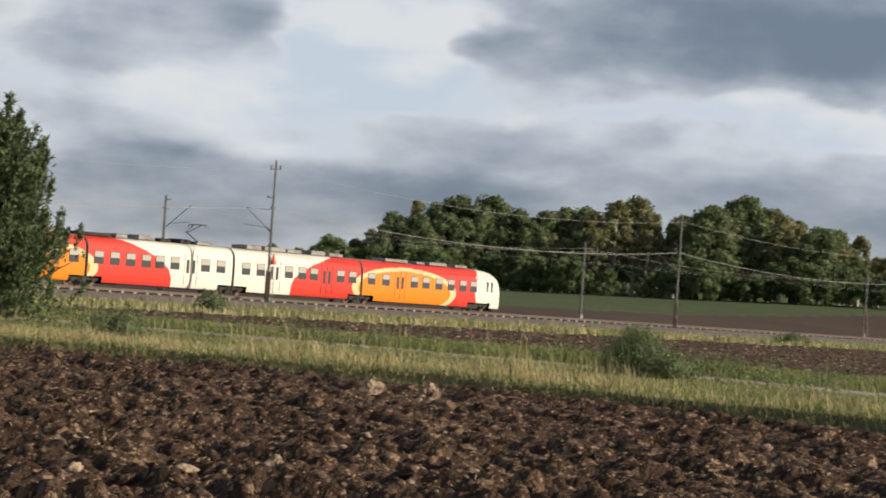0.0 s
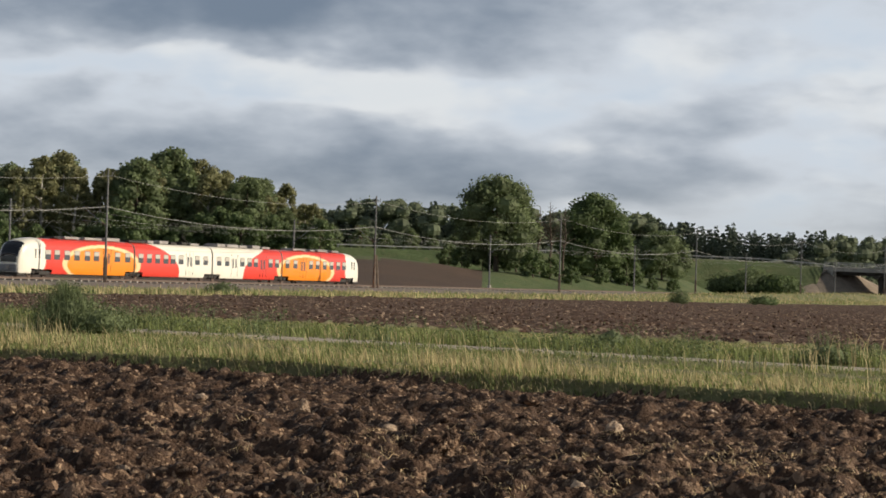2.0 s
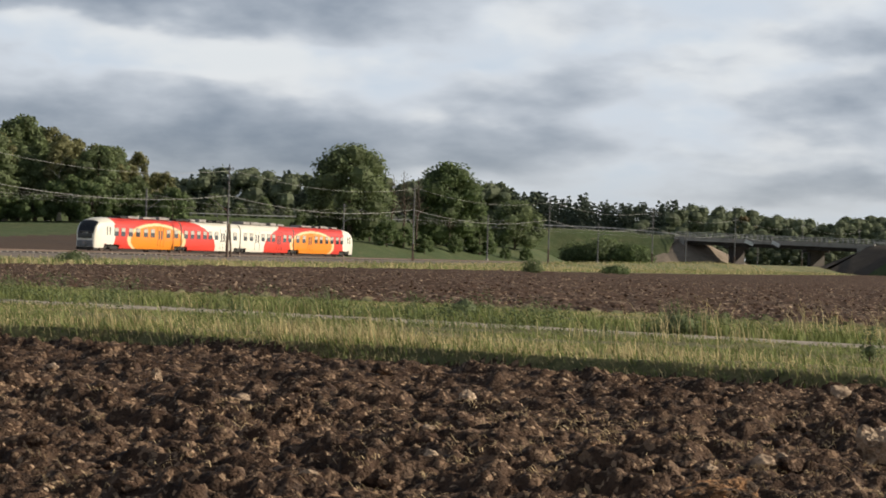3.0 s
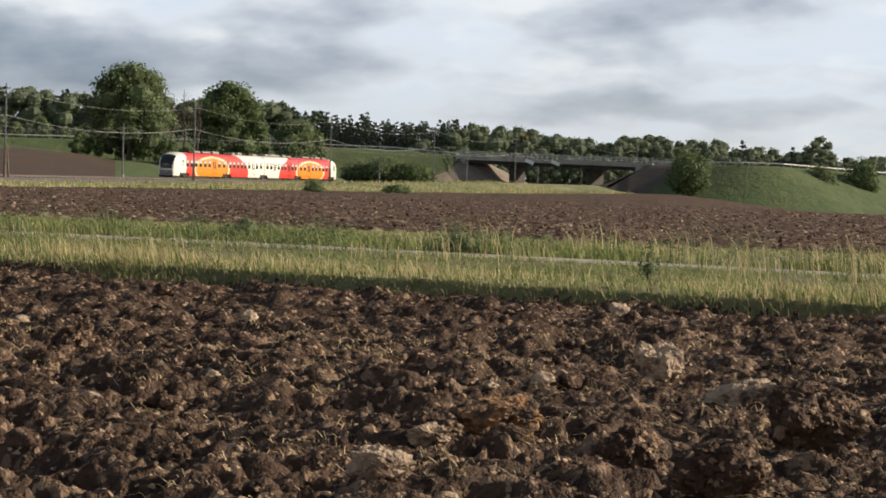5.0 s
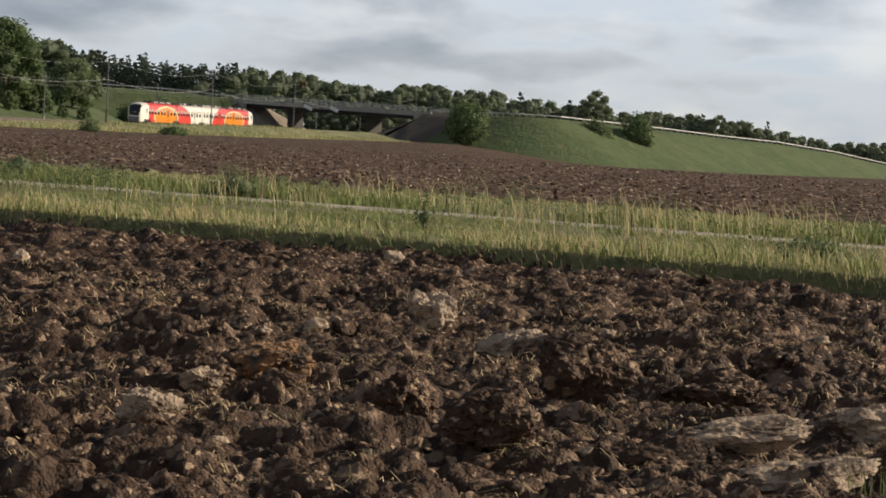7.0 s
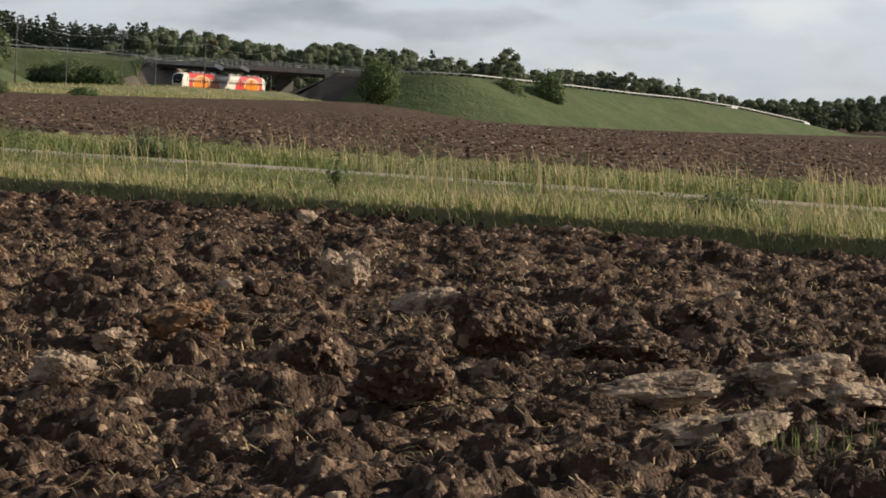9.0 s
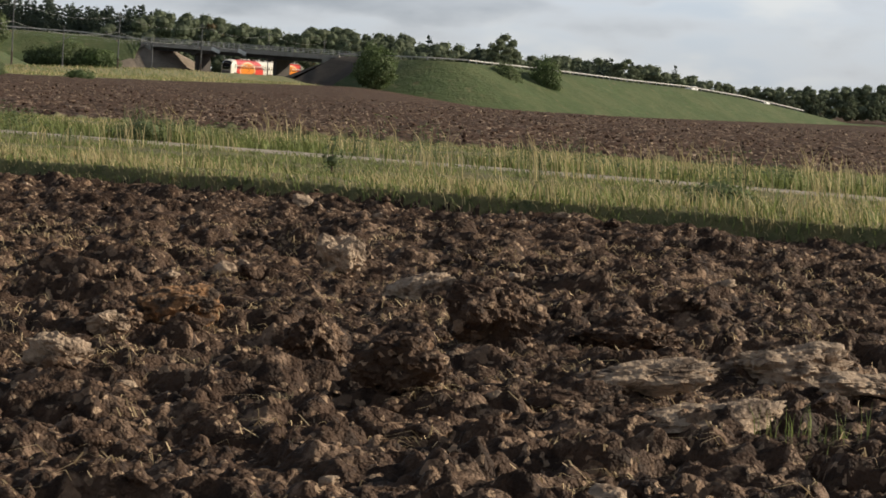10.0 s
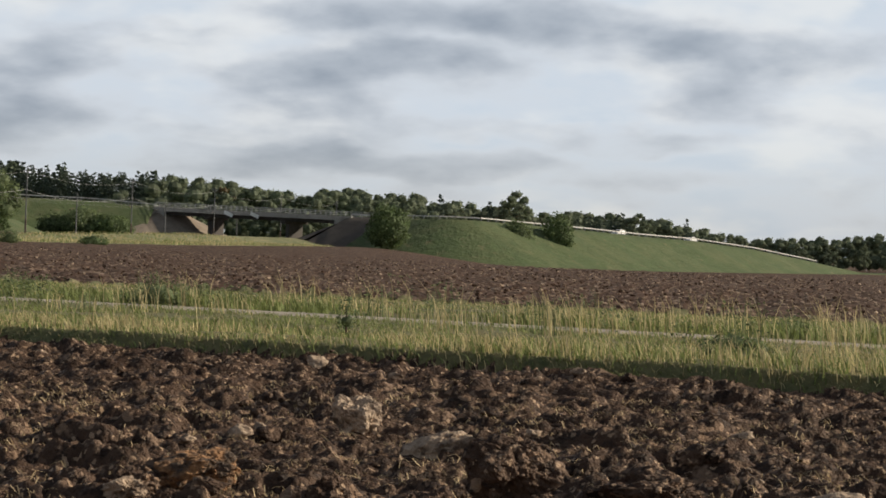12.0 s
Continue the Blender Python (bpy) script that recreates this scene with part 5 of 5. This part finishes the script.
def build_bushes():
    def bush(label, az, d, h, r, n, size, seed, leaf=LEAF_BUSH, z=None, name="bush", category="bush"):
        t = thing(name, label, category)
        part("stems", woody(h * 0.9, h * 0.02 + 0.01, 0.1, 8, seed, 0, 0.35), BARK, t)
        v, f = dome_crown(h, r, n, size, seed)
        c = mesh_object("foliage", v, f, [leaf], smooth=False)
        c.parent = t
        place(t, az, d, 1.0, seed * 37 % 360, 0.1, first=True, z=z)

    bush("large rounded bush at the foot of the bridge bank", 27.87, 503, 9.6, 4.5, 7000, 0.30, 501, z=-0.5)
    bush("dense round bush on the grassy bank", 31.86, 536, 9.0, 4.0, 5600, 0.28, 502, z=-0.5)
    bush("dark round bush on the grassy bank", 30.95, 528, 7.4, 3.4, 4000, 0.28, 503, LEAF_OAK, z=-0.2)
    bush("small dark thorn bush beside the railway", 19.05, 232, 1.5, 1.05, 1500, 0.09, 504, LEAF_OAK)
    bush("small dark bush beside the railway", -5.35, 150, 1.5, 1.05, 1000, 0.10, 505, LEAF_OAK)
    bush("tall leafy weed clump on the track verge", 4.75, 63.5, 1.35, 1.15, 2400, 0.036, 506, WEED, name="weed_clump", category="weeds")
    bush("low weed clump in the rough grass", 5.5, 62.0, 0.9, 0.8, 1800, 0.04, 507, WEED, name="weed_clump", category="weeds")
    bush("low weed clump in the rough grass", -7.4, 66.0, 0.9, 0.8, 1800, 0.04, 508, WEED, name="weed_clump", category="weeds")
    bush("low weed clump in the rough grass", 8.3, 205, 1.2, 1.6, 900, 0.11, 513, WEED, name="weed_clump", category="weeds")
    bush("dark shrubs on the bank beside the bridge", 20.7, 545, 6.0, 5.6, 3600, 0.36, 509, LEAF_OAK)
    bush("dark shrubs on the bank beside the bridge", 21.35, 543, 5.2, 5.2, 3400, 0.36, 510, LEAF_BUSH)
    bush("dark shrubs on the bank beside the bridge", 20.1, 548, 5.0, 4.2, 3000, 0.36, 511, LEAF_OAK)
    bush("low shrub beside the railway", 21.0, 250, 1.1, 1.6, 900, 0.13, 512, LEAF_BUSH)
    bush("low green plant in the grass", 36.1, 35.0, 0.5, 0.6, 900, 0.05, 514, WEED, name="weed_clump", category="weeds")
    bush("low leafy weeds beside the gravel track", 22.5, 54.0, 0.55, 0.8, 900, 0.045, 517, WEED, name="weed_clump", category="weeds")
    bush("low leafy weeds beside the gravel track", 17.5, 59.5, 0.55, 0.9, 900, 0.045, 518, WEED, name="weed_clump", category="weeds")
    bush("thin flowering weed in the grass", 26.97, 41.5, 0.8, 0.22, 240, 0.035, 516, WEED, name="weed_clump", category="weeds")


def blades(name, label, x, y, h, w, mat, seed, category="grass", lean=0.35, base=None):
    """Two-joint bent blades standing at x, y."""
    rng = np.random.default_rng(seed)
    n = len(x)
    z = rise(x, y) if base is None else base
    a = rng.uniform(0, 2 * math.pi, n)
    d = np.stack([np.cos(a), np.sin(a)], -1)
    wind = np.array([-0.5, 0.15])
    bend = (d * rng.uniform(0.05, 1.0, n)[:, None] + wind * 0.5) * (lean * h)[:, None]
    s = rng.uniform(0, 2 * math.pi, n)
    side = np.stack([np.cos(s), np.sin(s), np.zeros(n)], -1) * (w / 2)[:, None]
    p0 = np.stack([x, y, z - 0.03], -1)
    p1 = p0 + np.concatenate([bend * 0.3, (h * 0.55)[:, None]], 1)
    p2 = p0 + np.concatenate([bend, (h * (1 - 0.25 * lean))[:, None]], 1)
    v = np.stack([p0 - side, p0 + side, p1 + side * 0.8, p1 - side * 0.8, p2 + side * 0.12, p2 - side * 0.12], 1).reshape(-1, 3)
    i = (np.arange(n) * 6)[:, None]
    f = np.concatenate([i + [0, 1, 2, 3], i + [3, 2, 4, 5]], 0)
    ob = mesh_object(name, v, f, [mat], smooth=False)
    tagged(ob, label, category, kind="stuff")


def scatter(n, inside, seed, box_=(-14, 44, 20, 100)):
    """Points by heading and distance that satisfy inside(x, y)."""
    rng = np.random.default_rng(seed)
    a0, a1, d0, d1 = box_
    az = np.radians(rng.uniform(a0, a1, n))
    d = np.sqrt(rng.uniform(d0 * d0, d1 * d1, n))
    x, y = d * np.sin(az), d * np.cos(az)
    k = inside(x, y)
    return x[k], y[k]


def build_weeds(strip1, strip2):
    """Leafy weeds in loose clumps on both sides of the gravel track."""
    rng = np.random.default_rng(91)
    cx, cy = scatter(1500, lambda x, y: (strip2(x, y) & (y < road_mid(x) + 8)) | (strip1(x, y) & (y > road_mid(x) - 7) & (fractal(x * 0.3, y * 0.3, 95) > 0.48)), 92, (-12, 42, 28, 95))
    cx, cy = cx[:420], cy[:420]
    n, m = len(cx), 90
    tall = rng.uniform(0.3, 0.8, n) * (0.6 + 0.8 * fractal(cx * 0.4, cy * 0.4, 97))
    u = rng.random((n, m)) ** 0.8
    x = cx[:, None] + rng.normal(0, 1, (n, m)) * 0.28
    y = cy[:, None] + rng.normal(0, 1, (n, m)) * 0.28
    z = rise(x.ravel(), y.ravel()).reshape(n, m) + u * tall[:, None]
    p = np.stack([x, y, z], -1).reshape(-1, 3)
    up = np.tile([0.0, 0.0, 1.0], (len(p), 1))
    v, f = leaf_quads(p, up, 0.055, rng, 0.6)
    tagged(mesh_object("weeds", v, f, [WEED], smooth=False), "leafy green weeds along the gravel track", "weeds", kind="stuff")
    a, q = rng.uniform(0, 2 * math.pi, 1500), np.abs(rng.normal(0, 0.52, 1500))
    px, py, _ = polar(4.75, 63.5)
    x, y = px + q * np.cos(a), py + q * np.sin(a)
    h = np.clip(1.55 - 0.7 * q, 0.3, 1.6) * rng.uniform(0.55, 1.1, 1500)
    blades("weed_stalks", "tall grey-green weed stalks in a loose clump", x, y, h, np.full(1500, 0.022), WEED, 94, category="weeds", lean=0.3)
    k = rng.random(n) < 0.5
    x = (cx[k][:, None] + rng.normal(0, 0.2, (int(k.sum()), 14))).ravel()
    y = (cy[k][:, None] + rng.normal(0, 0.2, (int(k.sum()), 14))).ravel()
    h = np.repeat(tall[k], 14) * rng.uniform(0.8, 1.4, len(x))
    blades("weed_stalks", "upright green weed stalks along the gravel track", x, y, h, np.full(len(x), 0.016), WEED, 93, category="weeds", lean=0.25)


def build_grass():
    def patch(x, y, scale, seed):
        return fractal(x * scale, y * scale, seed, 3)

    # between the plowed field and the gravel track: dry, with green under it
    strip1 = lambda x, y: (y > plow_edge(x) + 0.15) & (y < road_mid(x) - 1.2)
    strip2 = lambda x, y: (y > road_mid(x) + 1.2) & (y < field_edge(x) + 1.0)
    x, y = scatter(330000, lambda x, y: strip1(x, y) & (patch(x, y, 0.35, 201) > 0.30), 1, (-13, 42, 24, 82))
    rng = np.random.default_rng(11)
    edge = np.exp(-((y - plow_edge(x) - 2.0) / 2.5) ** 2)
    inner = y - plow_edge(x) > 0.7
    h = (0.05 + np.where(inner, 0.24, 0.14) * (1 - 0.3 * step(x, 5, 12)) * edge * (3.4 * patch(x, y, 0.6, 207) ** 2) + 0.16 * patch(x, y, 0.6, 203)) * rng.uniform(0.5, 1.3, len(x))
    h = np.where(rng.random(len(x)) < 0.05 * edge + 0.01, h * 2.0, h)
    dry = rng.random(len(x)) < np.where(inner, np.clip(0.30 - 0.14 * step(x, 2, 14) + 0.6 * edge + 1.4 * (patch(x, y, 0.22, 205) - 0.45), 0.06, 0.9), 0.35)
    blades("dry_grass", "tall dry straw-coloured grass along the field edge", x[dry], y[dry], h[dry] * 1.12, np.full(dry.sum(), 0.013), GRASS_DRY, 12, lean=0.6)
    g = ~dry
    blades("green_grass", "rough green grass along the field edge", x[g], y[g], h[g], np.full(g.sum(), 0.022), GRASS_GREEN, 13, lean=0.6)
    # overhang of the field's edge
    x, y = scatter(380000, lambda x, y: (y > plow_edge(x) - 0.15) & (y < plow_edge(x) + 1.6), 8, (-13, 42, 22, 58))
    rng = np.random.default_rng(15)
    h = rng.uniform(0.05, 0.20, len(x)) * (0.4 + 1.3 * patch(x, y, 1.1, 209))
    k = rng.random(len(x)) < 0.45
    blades("dry_grass", "dry grass hanging over the plowed edge", x[k], y[k], h[k], np.full(k.sum(), 0.016), GRASS_DRY, 16, lean=0.8)
    blades("green_grass", "green grass hanging over the plowed edge", x[~k], y[~k], h[~k], np.full((~k).sum(), 0.02), GRASS_GREEN, 17, lean=0.8)
    # beyond the gravel track: greener, thicker
    x, y = scatter(330000, lambda x, y: strip2(x, y) & (patch(x, y, 0.28, 211) > 0.27), 2, (-13, 42, 40, 112))
    rng = np.random.default_rng(21)
    near_road = np.exp(-((y - road_mid(x) - 4.5) / 4.0) ** 2)
    h = (0.08 + (0.12 + 0.70 * near_road) * patch(x, y, 0.45, 213)) * rng.uniform(0.6, 1.25, len(x))
    dry = rng.random(len(x)) < np.clip(0.38 - 0.14 * step(x, 8, 24) - 0.28 * near_road + 1.3 * (patch(x, y, 0.16, 215) - 0.45), 0.04, 0.85)
    blades("dry_grass", "dry yellow grass beyond the gravel track", x[dry], y[dry], h[dry], np.full(dry.sum(), 0.017), GRASS_DRY, 22, lean=0.6)
    g = ~dry
    blades("green_grass", "dense green grass beyond the gravel track", x[g], y[g], h[g] * 0.95, np.full(g.sum(), 0.03), GRASS_GREEN, 23, lean=0.6)
    # tall plumes in clumps
    rng = np.random.default_rng(31)
    cx, cy = scatter(900, lambda x, y: (strip1(x, y) & (y > road_mid(x) - 9)) | (strip2(x, y) & (y < road_mid(x) + 9)), 3, (-12, 42, 28, 100))
    az = np.degrees(np.arctan2(cx, cy))
    keep = rng.random(len(cx)) < np.clip((az - 16) / 16, 0.06, 1.0)
    cx, cy = cx[keep], cy[keep]
    m = 22
    x = (cx[:, None] + rng.normal(0, 0.30, (len(cx), m))).ravel()
    y = (cy[:, None] + rng.normal(0, 0.30, (len(cx), m))).ravel()
    h = (rng.uniform(0.55, 1.15, len(cx))[:, None] * rng.uniform(0.65, 1.05, (len(cx), m))).ravel()
    blades("tall_grass", "tall pale feathery grass clumps beside the track", x, y, h, np.full(len(x), 0.017), GRASS_DRY, 32, lean=0.5)
    build_weeds(strip1, strip2)
    # rough verge towards the railway
    def verge(x, y):
        al, pr = track_frame(x, y)
        return (pr > 12) & (zone(x, y) == 4)
    x, y = scatter(150000, verge, 4, (-12, 30, 85, 470))
    rng = np.random.default_rng(41)
    h = (0.25 + 0.55 * patch(x, y, 0.12, 221)) * rng.uniform(0.5, 1.2, len(x))
    dry = rng.random(len(x)) < np.clip(0.5 + 1.4 * (patch(x, y, 0.07, 223) - 0.45), 0.1, 0.9)
    blades("dry_grass", "dry grass on the verge below the railway", x[dry], y[dry], h[dry], np.full(dry.sum(), 0.07), GRASS_DRY, 42)
    blades("green_grass", "green grass on the verge below the railway", x[~dry], y[~dry], h[~dry], np.full((~dry).sum(), 0.07), GRASS_GREEN, 43)


def lump(seed, lx, ly, lz, rough=0.28, sub=2):
    """An angular clod."""
    rng = random.Random(seed)
    bm = bmesh.new()
    bmesh.ops.create_icosphere(bm, subdivisions=sub, radius=1)
    off = Vector((rng.uniform(0, 50), rng.uniform(0, 50), rng.uniform(0, 50)))
    for v in bm.verts:
        n = noise.noise(v.co * 1.1 + off) * rough * 1.6 + noise.noise(v.co * 3.1 + off) * rough * 0.8 + noise.noise(v.co * 7.0 + off) * rough * 0.45 + noise.noise(v.co * 15.0 + off) * rough * 0.28
        v.co = v.co * (1 + n)
    cut = Vector((rng.uniform(-1, 1), rng.uniform(-1, 1), rng.uniform(0.1, 0.9))).normalized()
    for v in bm.verts:
        over = v.co.dot(cut) - 0.70
        if over > 0:
            v.co -= cut * over * 0.6
    bmesh.ops.scale(bm, vec=(lx / 2, ly / 2, lz / 2), verts=bm.verts[:])
    return bm


def build_clods():
    # loose lumps of every size, past counting
    rng = np.random.default_rng(61)
    shapes = []
    for k in range(10):
        bm = lump(700 + k, 1, 1, 0.75, 0.40, 3)
        bmesh.ops.triangulate(bm, faces=bm.faces[:])
        shapes.append((np.array([v.co[:] for v in bm.verts]), np.array([[v.index for v in f.verts] for f in bm.faces])))
        bm.free()
    x, y = scatter(9000, lambda x, y: y < plow_edge(x) - 0.3, 5, (-12, 41, 6.5, 34))
    d = np.hypot(x, y)
    keep = rng.random(len(x)) < np.clip(18 / d, 0.2, 1)
    x, y, d = x[keep], y[keep], d[keep]
    x, y = x[:1000], y[:1000]
    z = rise(x, y) + furrowed(x, y)
    groups = {"dark": ([], []), "pale": ([], [])}
    for k in range(len(x)):
        v, f = shapes[k % 10]
        s = 0.05 + 0.17 * rng.random() ** 2.6
        a, b = rng.uniform(0, 6.28), rng.uniform(-0.6, 0.6)
        m = np.array(Matrix.Rotation(a, 3, "Z") @ Matrix.Rotation(b, 3, "X"))
        q = (v * np.array([1.25, 0.9, 0.8]) * s) @ m.T + np.array([x[k], y[k], z[k] + 0.12 * s])
        vs, fs = groups["pale" if rng.random() < 0.10 else "dark"]
        fs.append(f + len(v) * len(vs))
        vs.append(q)
    for key, mat, label in (("dark", SOIL, "loose dark clods of plowed earth"), ("pale", CLOD_PALE, "loose pale dried clods of earth")):
        vs, fs = groups[key]
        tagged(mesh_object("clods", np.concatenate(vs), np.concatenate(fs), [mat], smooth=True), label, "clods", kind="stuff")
    # small clods over the far field
    rng = np.random.default_rng(63)
    x, y = scatter(30000, lambda x, y: (zone(x, y) == 1), 9, (-11, 42, 50, 190))
    keep = rng.random(len(x)) < np.clip(80 / np.hypot(x, y), 0, 1) ** 1.5
    x, y = x[keep][:8000], y[keep][:8000]
    bm = bmesh.new()
    bmesh.ops.create_icosphere(bm, subdivisions=1, radius=0.5)
    v = np.array([q.co[:] for q in bm.verts])
    f = np.array([[q.index for q in t.verts] for t in bm.faces])
    bm.free()
    n = len(x)
    s = 0.05 + 0.12 * rng.random(n) ** 2.5
    q = v[None] * s[:, None, None] * rng.uniform(0.55, 1.5, (n, 1, 3)) * np.array([1, 1, 0.6]) * rng.uniform(0.75, 1.25, (n, len(v), 1))
    q = q + np.stack([x, y, rise(x, y) + 0.13 + 0.2 * s], -1)[:, None]
    fs = (f[None] + (np.arange(n) * len(v))[:, None, None])
    pale = rng.random(n) < 0.4
    for pick, mat, label in ((pale, CLOD_PALE, "small pale clods strewn over the far field"), (~pale, SOIL_FAR, "small brown clods strewn over the far field")):
        m = int(pick.sum())
        tagged(mesh_object("clods", q[pick].reshape(-1, 3), fs[:m].reshape(-1, 3), [mat], smooth=False), label, "clods", kind="stuff")


def build_marked_clods():
    """The large clods and slabs that stand out in the foreground: heading, distance, size, tilt."""
    rows = [
        ("clod", "large pale dry slab of earth lying on the furrows", CLOD_PALE, 29.22, 18.5, 0.42, 0.34, 0.26, 14),
        ("clod", "rusty brown clod of earth", CLOD_RUST, 23.62, 15.8, 0.42, 0.34, 0.24, 8),
        ("clod", "large dark upturned clod with a torn face", SOIL, 30.92, 15.3, 0.46, 0.36, 0.34, -14),
        ("clod", "pale upturned clod in the furrow", CLOD_PALE, 27.28, 20.8, 0.40, 0.26, 0.30, -20),
        ("clod", "dark square clod of earth", SOIL, 26.8, 13.8, 0.34, 0.30, 0.26, 9),
        ("clod", "long pale furrow slice turned over", CLOD_PALE, 34.6, 13.0, 0.62, 0.30, 0.12, 8),
        ("clod", "flat grey furrow slice turned over", CLOD_PALE, 37.9, 14.2, 0.70, 0.36, 0.20, 4),
        ("clod", "long pale furrow slice turned over", CLOD_PALE, 36.37, 11.6, 0.55, 0.30, 0.10, 12),
        ("clod", "flat pale furrow slice turned over", CLOD_PALE, 39.8, 13.8, 0.50, 0.30, 0.10, 6),
        ("clod", "dark ragged furrow slice", SOIL, 33.0, 12.2, 0.50, 0.30, 0.16, 16),
        ("clod", "brown crumbling mound of earth", SOIL, 34.1, 15.6, 0.60, 0.40, 0.22, 4),
        ("clod", "brown crumbling mound of earth", SOIL, 29.0, 12.4, 0.42, 0.32, 0.24, -6),
        ("clod", "flat-topped pale clod of earth", CLOD_PALE, 21.9, 14.6, 0.22, 0.16, 0.12, 5),
        ("clod", "small pale clod on the furrows", CLOD_PALE, -1.4, 39.5, 0.30, 0.2, 0.24, 3),
        ("clod", "small pale clod on the furrows", CLOD_PALE, -0.1, 38.5, 0.32, 0.24, 0.26, 6),
        ("clod", "small pale clod on the furrows", CLOD_PALE, -3.61, 22.0, 0.16, 0.12, 0.14, 20),
        ("clod", "small pale clod on the furrows", CLOD_PALE, 10.24, 28.8, 0.17, 0.12, 0.20, 30),
        ("clod", "dark pointed clod of earth", SOIL, 13.5, 22.6, 0.42, 0.24, 0.26, 25),
        ("clod", "broken pale clod of earth", CLOD_PALE, 20.85, 12.8, 0.27, 0.20, 0.15, -8),
        ("clod", "broken brown crumbling clod of earth", SOIL, 21.9, 15.0, 0.36, 0.30, 0.22, 10),
    ]
    for k, (name, label, mat, az, d, lx, ly, lz, tilt) in enumerate(rows):
        bm = lump(800 + k, lx * 1.1, ly * 1.1, lz * 1.25, 0.34, 5)
        me = bpy.data.meshes.new(name)
        bm.to_mesh(me)
        bm.free()
        me.materials.append(mat)
        ob = new(name, me)
        x, y, _ = polar(az, d)
        z = float(rise(np.array([x]), np.array([y]))[0] + furrowed(np.array([x]), np.array([y]))[0])
        ob.matrix_basis = pose(x, y, z + 0.50 * lz, tilt, -tilt * 0.7, -az + 7 * k % 30)
        tagged(ob, label, "clod", "marked clods of the plowed field")


def build_straw():
    rng = np.random.default_rng(71)
    cx, cy = scatter(700, lambda x, y: y < plow_edge(x) - 0.5, 6, (-10, 41, 8, 26))
    az = np.degrees(np.arctan2(cx, cy))
    keep = rng.random(len(cx)) < np.clip((az - 4) / 18, 0.10, 1.0)
    cx, cy = cx[keep], cy[keep]
    m = 24
    x = (cx[:, None] + rng.normal(0, 0.10, (len(cx), m))).ravel()
    y = (cy[:, None] + rng.normal(0, 0.10, (len(cx), m))).ravel()
    n = len(x)
    z = rise(x, y) + furrowed(x, y) + 0.02
    blades("straw", "bits of pale straw and stubble on the plowed soil", x, y, rng.uniform(0.03, 0.11, n), rng.uniform(0.006, 0.012, n), STRAW, 72, "straw", lean=2.6, base=z)
    gx, gy = scatter(1500, lambda x, y: ((x - 7.18) / 0.30) ** 2 + ((y - 8.98) / 0.22) ** 2 < 1, 7, (34, 43, 10.5, 12.5))
    z = rise(gx, gy) + furrowed(gx, gy) + 0.02
    blades("grass_tuft", "small green tuft with dry stalks left in the soil", gx, gy, 0.05 + 0.16 * np.abs(np.sin(gx * 91.7 + gy * 57.3)), np.full(len(gx), 0.006), GRASS_GREEN, 73, base=z)


build_pine()
build_bushes()
build_grass()
build_clods()
build_marked_clods()
build_straw()

def motions():
    # the train runs away along the far track at a steady 160 km/h
    rows = []
    for t in np.arange(0.0, 12.01, 1.0):
        s = 33.2 + 44.65 * t
        x, y, z = on_track(s, 0.0, RAIL_Z)
        turn = PHI + 2 * BEND * (s - 37)
        rows.append((float(t), pose(x, y, z, 0, 0, 90 - math.degrees(turn))))
    walk(train, rows)
    # two cars come down the bank road
    for car, ahead in ((road_cars[0], 0.0), (road_cars[1], 1.68)):
        rows = []
        for t in np.arange(0.0, 12.01, 0.5):
            az = float(np.interp(t, [0, 9.5, 10.5, 11.5, 12.0], [43.4, 35.9, 35.0, 34.05, 33.45])) + ahead
            p, way, across = road_at(az, -1.8)
            rows.append((float(t), pose(p.x, p.y, p.z + 0.10, 0, 0, math.degrees(math.atan2(-way.y, -way.x)))))
        walk(car, rows)


motions()
